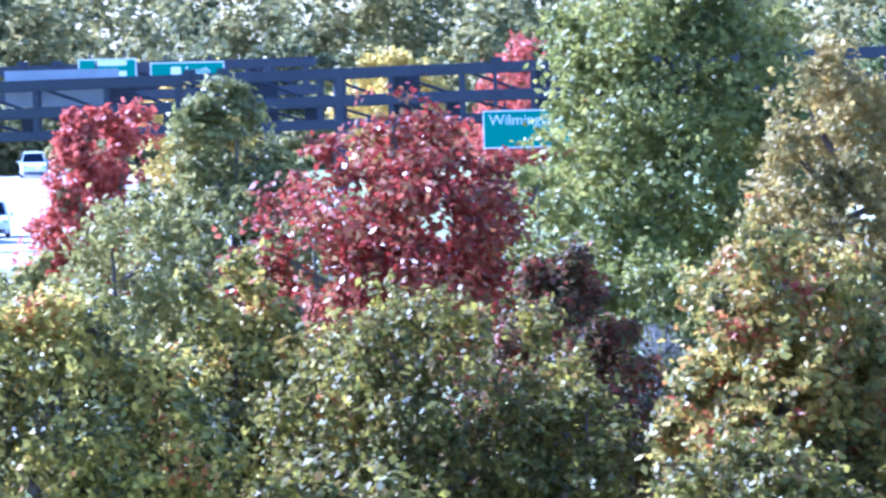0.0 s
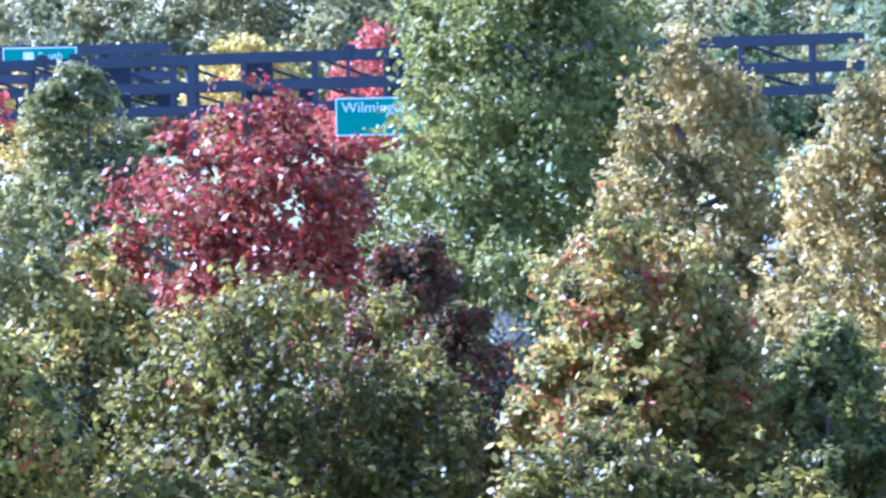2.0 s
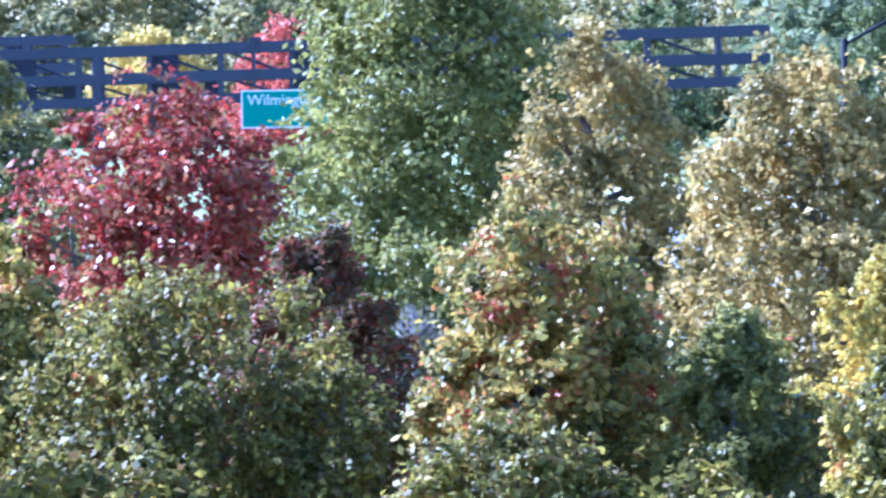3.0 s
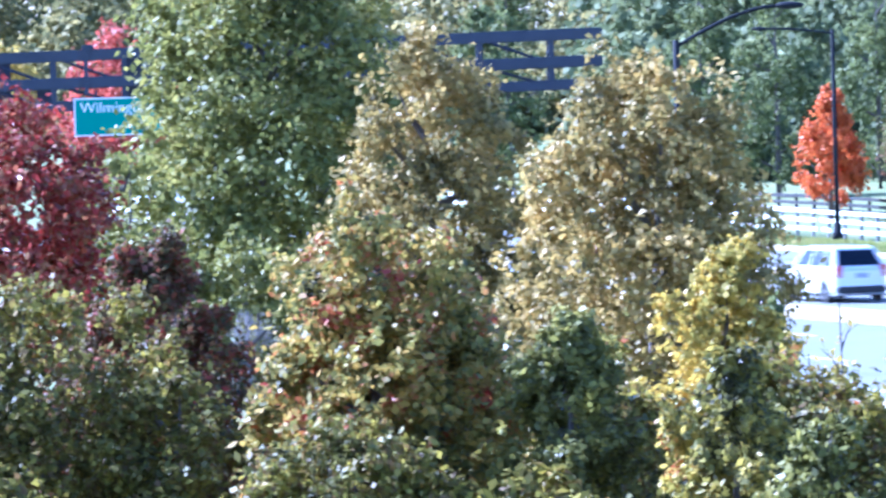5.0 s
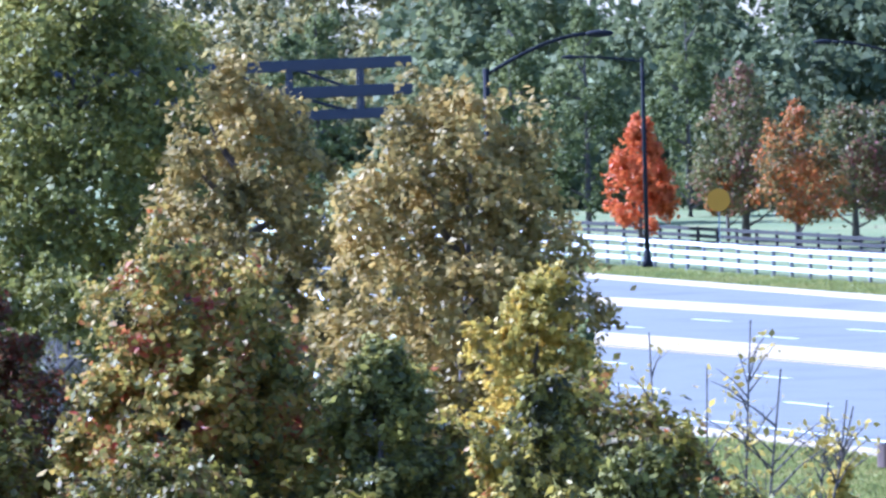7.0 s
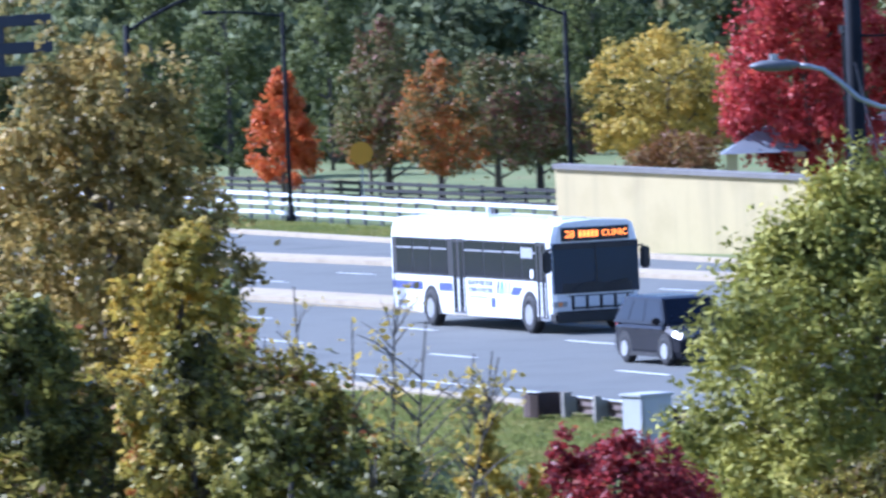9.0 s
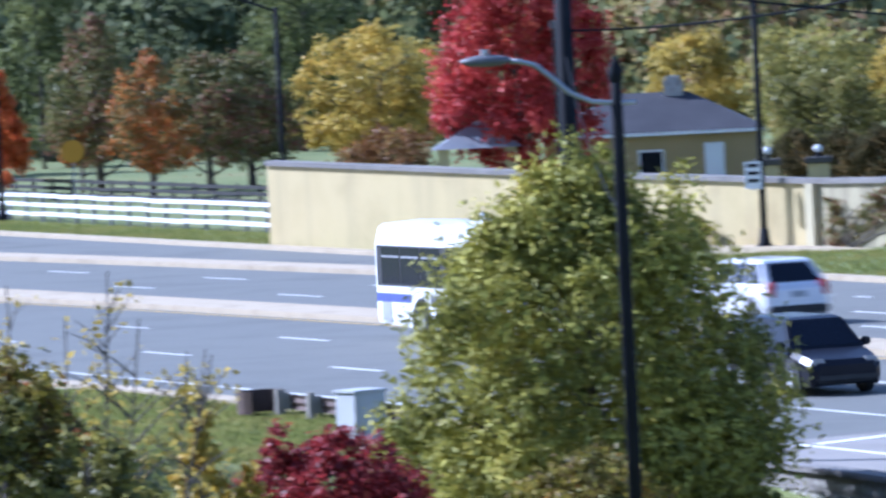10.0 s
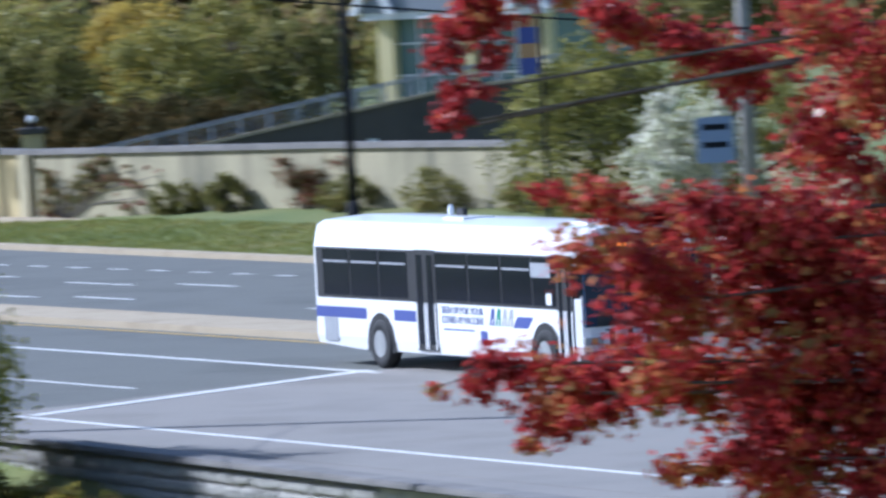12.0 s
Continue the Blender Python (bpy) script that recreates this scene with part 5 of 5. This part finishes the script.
kiosk()
for x, y in ((-230.2, 102.6), (-229.5, 104.2)):
    ob = facing("gate_pillar", x, y, 0, label="cream gate pillar with a white globe lantern", category="pillar", group="gate pillars")
    part("shaft", boxed(-0.38, 0.38, -0.38, 0.38, 0, 1.9), STUCCO, ob)
    cap = part("cap", boxed(-0.48, 0.48, -0.48, 0.48, 1.9, 2.12, bevel=0.04), DARKWALL, ob)
    bm = bmesh.new()
    bmesh.ops.create_uvsphere(bm, u_segments=14, v_segments=8, radius=0.14, matrix=Matrix.Translation((0, 0, 2.4)))
    part("lantern", bm, SIGNWHITE, ob, "white globe lantern", smooth=True)
    part("lantern_base", tube(bmesh.new(), [(0, 0, 2.12), (0, 0, 2.28)], [0.12, 0.07], 10), POLE, ob)


def ramp():
    ob = facing("ramp", -217.8, 100.8, 0, label="dark concrete ramp with a mesh railing", category="ramp")
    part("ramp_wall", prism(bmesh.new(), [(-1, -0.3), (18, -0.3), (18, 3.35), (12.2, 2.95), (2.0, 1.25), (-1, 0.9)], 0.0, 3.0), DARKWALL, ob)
    part("coping", prism(bmesh.new(), [(1.9, 1.254), (12.2, 2.955), (18, 3.355), (18, 3.46), (12.2, 3.06), (1.9, 1.36)], -0.1, 0.25), CONCRETE, ob)
    for y in (0.1, 2.8):
        rail = part("railing", prism(bmesh.new(), [(0, 1.52), (12.2, 3.55), (18, 4.0), (18, 4.06), (12.2, 3.61), (0, 1.58)], y, y + 0.06), GALV, ob)
        for k in range(19):
            x = 0.3 + k * 0.95
            z = 1.52 + (x * 0.166 if x < 12.2 else 2.03 + (x - 12.2) * 0.077)
            part("railing_post", boxed(x, x + 0.06, y, y + 0.06, z - 0.98, z + 0.03), GALV, rail)
        for j in range(4):
            o = -0.2 * (j + 1)
            part("railing_wire", prism(bmesh.new(), [(0, 1.52 + o), (12.2, 3.55 + o), (18, 4.0 + o), (18, 4.02 + o), (12.2, 3.57 + o), (0, 1.54 + o)], y + 0.02, y + 0.04), GALV, rail)
    part("notice", boxed(9.2, 9.5, -0.03, 0.0, 1.1, 1.5), SIGNWHITE, ob)


ramp()


def pavilion():
    ob = facing("pavilion", -226.9, 116.4, 0, -32, label="pale yellow pavilion with teal glazing and white gable", category="building")
    part("wall", boxed(0.0, 6.6, 0.25, 6.0, 0, 5.1), TEAL, ob, "teal glazed wall")
    for x in (0.0, 3.2, 6.2):
        part("column", boxed(x, x + 0.62, -0.1, 0.5, 0, 5.2), PALEYELLOW, ob, "pale yellow column")
    for z in (3.1, 4.2):
        part("mullion", boxed(0.62, 6.2, 0.18, 0.26, z, z + 0.07), WHITEWOOD, ob)
    for x in (1.45, 2.3, 4.6, 5.4):
        part("mullion", boxed(x, x + 0.07, 0.19, 0.255, 2.0, 5.1), WHITEWOOD, ob)
    part("fascia", boxed(-0.4, 7.0, -0.45, -0.1, 5.1, 5.35), WHITEWOOD, ob)
    bm = prism(bmesh.new(), [(-0.6, 5.35), (7.2, 5.35), (7.2, 5.5), (3.3, 7.6), (-0.6, 5.5)], -0.5, 6.4)
    part("roof", bm, ROOFGREY, ob, "pale grey gable roof")
    for s in (0, 1):
        x0, x1 = (-0.75, 1.1) if s == 0 else (5.5, 7.3)
        part("bargeboard", prism(bmesh.new(), [(x0, 5.3), (x0 + 0.3, 5.3), ((x0 + x1) / 2, 6.6), (x1 - 0.3, 5.3), (x1, 5.3), ((x0 + x1) / 2, 6.95)], -0.75, -0.55), WHITEWOOD, ob)


pavilion()


# ---- signs, cabinet, guard rail ----
def small_sign(x, y, z, w, h, mat, label, bars=0, back=0.14):
    ob = facing("road_sign", x, y, z, label=label, category="road sign")
    part("board", boxed(-w / 2, w / 2, -0.01, 0.01, -h / 2, h / 2, bevel=0.004), mat, ob)
    for k in range(bars):
        zz = h / 2 - h * (k + 0.75) / (bars + 0.6)
        part("lettering_bar", boxed(-w * 0.34, w * 0.34, -0.015, -0.0105, zz, zz + h * 0.13), POLE, ob)
    part("bracket", boxed(-0.04, 0.04, 0.01, back, -h / 2 - 0.05, h / 2 + 0.05), GALV, ob)
    return ob


small_sign(-206.65, 91.6, 2.4, 0.52, 0.84, SIGNWHITE, "white speed sign on the lamp pole", 3)
ob = facing("warning_sign", -276.6, 93.2, 0, label="round yellow warning sign on a post", category="road sign")
part("disc", tube(bmesh.new(), [(0, -0.01, 2.62), (0, 0.01, 2.62)], 0.46, 24), WARNYELLOW, ob)
part("post", boxed(-0.03, 0.03, 0.01, 0.06, -0.3, 2.9), GALV, ob)
ob = facing("utility_pole", -151.6, 87.5, 0, label="weathered wooden utility pole beyond the road", category="utility pole")
part("pole", tube(bmesh.new(), [(0, 0, -0.4), (0, 0, 10)], [0.2, 0.15], 12), POSTWOOD, ob, smooth=True)
SB = small_sign(-151.8, 86.7, 3.2, 0.9, 1.1, BLUEGREY, "blue-grey sign board on a steel post", 2, 0.1)
part("post", boxed(-0.04, 0.04, 0.03, 0.1, -3.6, 0.5), GALV, SB)
ob = facing("banner", -157.0, 84.6, 0, label="narrow tan and blue street banner on a pole", category="banner")
part("pole", tube(bmesh.new(), [(0.3, 0, -0.2), (0.3, 0, 7.0)], 0.05, 8), POLE, ob)
part("cloth", boxed(-0.25, 0.22, -0.01, 0.01, 5.3, 6.3), TANBANNER, ob)
for z in (4.9, 5.65):
    part("cloth", boxed(-0.25, 0.22, -0.014, 0.014, z, z + 0.4), BLUE, ob, "blue banner panel")

ob = thing("utility_cabinet", -136.1, 51.6, rise(-136.1, 51.6), "pale grey metal utility cabinet in the grass", "utility cabinet", rz=14)
part("body", boxed(-0.34, 0.34, -0.37, 0.37, -0.2, 1.0, bevel=0.015), CABINET, ob)
part("lid", boxed(-0.38, 0.38, -0.41, 0.41, 1.0, 1.06, bevel=0.015), CABINET, ob)
d = part("door", boxed(0.342, 0.36, -0.32, 0.32, 0.08, 0.93), CABINET, ob)
part("handle", boxed(0.36, 0.39, 0.2, 0.24, 0.5, 0.66), GALV, d)


def guard_rail():
    ob = thing("guard_rail", -146.8, 53.5, -0.28, "galvanised guard rail with a curled end, coloured dark for shade", "guard rail")
    prof = [(0.0, 0.42), (0.05, 0.5), (0.0, 0.58), (0.05, 0.66), (0.0, 0.74)]
    bm = bmesh.new()
    rings = [[bm.verts.new((x, y0 + 0.2, z)) for y0, z in prof] + [bm.verts.new((x, y0 + 0.185, z)) for y0, z in prof[::-1]] for x in (0.6, 9.6)]
    for k in range(10):
        bm.faces.new((rings[0][k], rings[0][(k + 1) % 10], rings[1][(k + 1) % 10], rings[1][k]))
    for r in rings:
        bm.faces.new(r)
    bmesh.ops.recalc_face_normals(bm, faces=bm.faces)
    part("beam", bm, RAILSHADE, ob)
    bm = bmesh.new()
    rings = []
    for k in range(11):
        a = math.pi * (0.5 + k / 10 * 1.25)
        c = Vector((0.6 + 0.5 * math.cos(a), -0.3 + 0.5 * math.sin(a), 0))
        o = Vector((math.cos(a), math.sin(a), 0)) * 0.03
        rings.append([bm.verts.new(c + o + Vector((0, 0, 0.36))), bm.verts.new(c + o + Vector((0, 0, 0.84))), bm.verts.new(c - o + Vector((0, 0, 0.84))), bm.verts.new(c - o + Vector((0, 0, 0.36)))])
    for a, b in zip(rings, rings[1:]):
        for k in range(4):
            bm.faces.new((a[k], a[(k + 1) % 4], b[(k + 1) % 4], b[k]))
    bmesh.ops.recalc_face_normals(bm, faces=bm.faces)
    part("end_terminal", bm, RAILSHADE, ob, "curled end coloured dark for shade")
    for k in range(5):
        x = 0.9 + 1.9 * k
        p = part("post", boxed(x, x + 0.15, -0.12, 0.03, -2.2, 0.86), POSTWOOD, ob)
        part("spacer", boxed(x, x + 0.15, 0.03, 0.185, 0.42, 0.78), POSTWOOD, p)


guard_rail()


# ---- overhead cables ----
def cable(pts, r=0.018):
    ob = part("overhead_cable", tube(bmesh.new(), pts, r, 6), POLE)
    return tagged(ob, "black overhead cable strung between poles", "cable", "overhead cables")


def sag(a, b, dip, n=14):
    a, b = Vector(a), Vector(b)
    return [tuple(a.lerp(b, k / n) - Vector((0, 0, dip * 4 * (k / n) * (1 - k / n)))) for k in range(n + 1)]


cable(sag((-125.6, 52.0, 8.05), (-116.0, 60.0, 9.9), 0.55), 0.025)
cable(sag((-110.5, 47.0, 8.85), (-103.0, 62.0, 6.75), 0.15), 0.02)
cable(sag((-125.6, 52.0, 7.6), (-109.7, 46.3, 5.2), 0.5), 0.014)


# ---- climbers and plants along the wall ----
def climber(name, spots, kind, label, count, leaf=0.13):
    SEED[0] += 1
    rng = np.random.default_rng(SEED[0])
    x, y = spots[0][0], spots[0][1]
    ob = thing(name, x, y, rise(x, y), label, "climbing plant", "wall climbers")
    lb = [(a - x, b - y - 0.3, c - rise(x, y), r, r * 0.6) for a, b, c, r in spots]
    sprays = []
    for dx, dy, dz, q, _ in lb:
        for k in range(6):
            f = 0.45 + 0.55 * k / 5
            w = q * rng.uniform(0.25, 0.6)
            sprays.append((dx * f + rng.normal() * 0.3, dy * f, max(0.1, dz * f + rng.normal() * 0.2), w * 1.5, w * 0.7))
    p, n = crown_points(rng, sprays, count, 0.9, 0.4)
    part("foliage", leaves_mesh("foliage", p, n, leaf, SEED[0], LEAF[kind]), None, ob)
    bm = bmesh.new()
    for l in lb:
        tube(bm, [(0.2, -0.25, -0.2), (l[0] * 0.5, l[1] * 0.6 - 0.1, l[2] * 0.7), l[:3]], [0.04, 0.03, 0.012], 5)
    part("stem", bm, BARK, ob)


climber("vine", [(-203.9, 93.2, 0.9, 0.5), (-203.7, 93.2, 1.7, 0.4), (-201.9, 93.5, 1.6, 0.5), (-200.8, 93.7, 1.75, 0.45), (-199.5, 93.9, 1.75, 0.4), (-201.0, 93.7, 1.0, 0.5), (-199.0, 94.0, 0.8, 0.45), (-197.8, 94.1, 1.45, 0.35)],
        "maroon", "straggling brown-green vine on the stucco wall", 3600)
climber("vine", [(-190.7, 95.2, 1.5, 0.8), (-189.9, 95.4, 1.0, 0.8), (-191.3, 95.1, 1.9, 0.5), (-188.9, 95.5, 1.5, 0.6)], "purple", "dark leafless vine over the wall", 2600, 0.1)
for x, y, r, h in [(-196.1, 93.6, 0.8, 1.0), (-193.6, 94.0, 0.7, 1.2), (-187.3, 94.8, 0.8, 1.2), (-183.0, 95.4, 1.1, 1.5), (-178.5, 96.0, 1.0, 1.3), (-210.0, 91.0, 0.5, 0.8)]:
    tree("wall_shrub", x, y, h + 0.3, 0.2, r, "round", "olive", "olive green shrub at the wall's foot", "shrub", leaf=0.14, count=1800, group="wall shrubs")


# ---- leafless saplings in the verge ----
def sapling(x, y, top, lean, seed, label):
    g = rise(x, y)
    rng = np.random.default_rng(seed)
    ob = thing("sapling", x, y, g, label, "sapling", "verge saplings")
    bm = bmesh.new()
    h = top - g
    stem = [(lean * (k / 6) ** 1.5, lean * 0.9 * (k / 6) ** 1.5, h * k / 6) for k in range(7)]
    tube(bm, stem, [0.042 - 0.0052 * k for k in range(7)], 6)
    tips = []
    for k in range(26):
        u = 0.3 + 0.62 * rng.random()
        i = min(5, int(u * 6))
        b = Vector(stem[i]).lerp(Vector(stem[i + 1]), u * 6 - i)
        a = rng.uniform(-1, 1)
        d = Vector((0.37 * a + 0.2 * rng.normal(), 0.93 * a + 0.2 * rng.normal(), 0.5 + 0.6 * rng.random())) * (1.25 - u) * 1.5
        m = b + d * 0.5 + Vector((0, 0, 0.05))
        tube(bm, [b, m, b + d], [0.016, 0.011, 0.005], 4)
        e = m + Vector((rng.normal() * 0.2, rng.normal() * 0.2, 0.25))
        tube(bm, [m, e], [0.005, 0.002], 4)
        tips += [b + d, m, e]
    part("stem", bm, BARK, ob)
    c = np.array([tuple(tips[j]) for j in rng.integers(0, len(tips), 130)]) + rng.normal(size=(130, 3)) * 0.07
    part("foliage", leaves_mesh("foliage", c, rng.normal(size=(130, 3)), 0.13, seed, LEAF["yellow"]), None, ob, "few yellow leaves")


for k, (x, y, z, l) in enumerate([(-106.1, 35.9, 5.0, 0.25), (-106.4, 34.8, 4.85, -0.1), (-106.2, 35.4, 4.3, 0.1), (-103.0, 36.0, 3.9, 0.5), (-108, 37.6, 3.6, 0.4), (-104.5, 33.8, 4.2, -0.2), (-92.7, 31.8, 4.4, 1.0), (-90.9, 30.8, 5.0, 0.5)]):
    sapling(x, y, z, l, 300 + k, "thin sapling with few yellow leaves")


# ---- grass tufts and the stone wall ----
def tufts():
    rng = np.random.default_rng(21)
    spots = []
    for n, xa, xb, ya, yb in ((26000, -160, -128, 46, 54.2), (16000, -205, -150, 86, 92), (14000, -300, -236, 86, 90.5)):
        x, y = rng.uniform(xa, xb, n), rng.uniform(ya, yb, n)
        spots.append(np.stack([x, y, np.array([rise(a, b) for a, b in zip(x, y)]) + 0.03], 1))
    p = np.concatenate(spots)
    n = rng.normal(size=(len(p), 3)) * np.array([1, 1, 0.25])
    me = leaves_mesh("grass_blades", p, n, 0.16, 22, GRASSLEAF, 0.3)
    tagged(part("grass_blades", me, None), "mown green verge grass", "grass", kind="stuff")


GRASSLEAF = leaf_material("grass blades", [(0.17, 0.20, 0.045), (0.24, 0.25, 0.06), (0.32, 0.28, 0.085)], 0.3, 0.7, 0.4)
tufts()


def stone_wall():
    ob = thing("stone_wall", 0, 0, 0, "rough pale rubble retaining wall with dark coping", "wall", kind="structure")
    a, b = Vector((-131.5, 54.3, 0)), Vector((-90.0, 52.6, 0))
    d = (b - a).normalized()
    m = Matrix.Translation(a) @ Matrix.Rotation(math.atan2(d.y, d.x), 4, "Z")
    L = (b - a).length
    core = part("core", boxed(0, L, 0.0, 0.3, -3.2, 0.02), STONE, ob)
    core.matrix_local = m
    cap = part("coping", boxed(-0.05, L, -0.22, 0.34, 0.024, 0.15, bevel=0.03), COPING, ob, "dark concrete coping")
    cap.matrix_local = m
    rng = np.random.default_rng(31)
    kinds = []
    for k in range(6):
        bm = bmesh.new()
        bmesh.ops.create_icosphere(bm, subdivisions=1, radius=0.5)
        for v in bm.verts:
            v.co *= 0.8 + 0.4 * rng.random()
        me = mesh_of(bm, "stone")
        me.materials.append(STONE)
        kinds.append(me)
    for row in range(6):
        x = 6.0 + 0.1 * rng.random()
        while x < 27.0:
            w = 0.26 + 0.2 * rng.random()
            s = part("stone", kinds[rng.integers(6)], None, ob)
            s.matrix_local = m @ Matrix.LocRotScale((x, -0.02, -0.14 - 0.24 * row), Euler((0, rng.normal() * 0.2, 0)), (w * 1.1, 0.22, 0.27))
            x += w * 0.95


stone_wall()


def motions():
    def drive(ob, t0, x0, y_off, speed, drift=0.0):
        rows = []
        for k in range(25):
            t = k / 2
            x = x0 + speed * (t - t0) + (-0.36 * max(0.0, min(t, 10.5) - 9.0) + 0.76 * max(0.0, t - 10.5) if ob is BUS else 0.0)
            y = bend(x) + y_off + drift * (t - t0)
            slope = (bend(x + 1) - bend(x - 1)) / 2
            rows.append((t, pose(x, y, 0.0, 0, 0, math.degrees(math.atan(slope)) + (180 if speed < 0 else 0) - (0.8 if ob is BUS else 0.0))))
        walk(ob, rows)

    drive(BUS, 9.0, -188.75, -3.35, 19.2, -0.11)
    for w in BUS_WHEELS:
        where = w.location.copy()
        walk(w, [(k / 30, Matrix.Translation(where) @ Matrix.Rotation(19.2 / 0.5 * k / 30, 4, "Y")) for k in range(361)])
    drive(HATCH, 8.5, -175.8, -6.6, 22.9)
    drive(RED_SUV, 6.1, -233.9, 11.4, -16.6)
    drive(PALE_SUV, 5.2, -226.6, 5.4, -26.0)
    drive(MAROON, 4.3, -243.5, 11.0, -18.0)
    drive(WHITE_SUV, 9.8, -164.7, 4.9, -17.8)


motions()
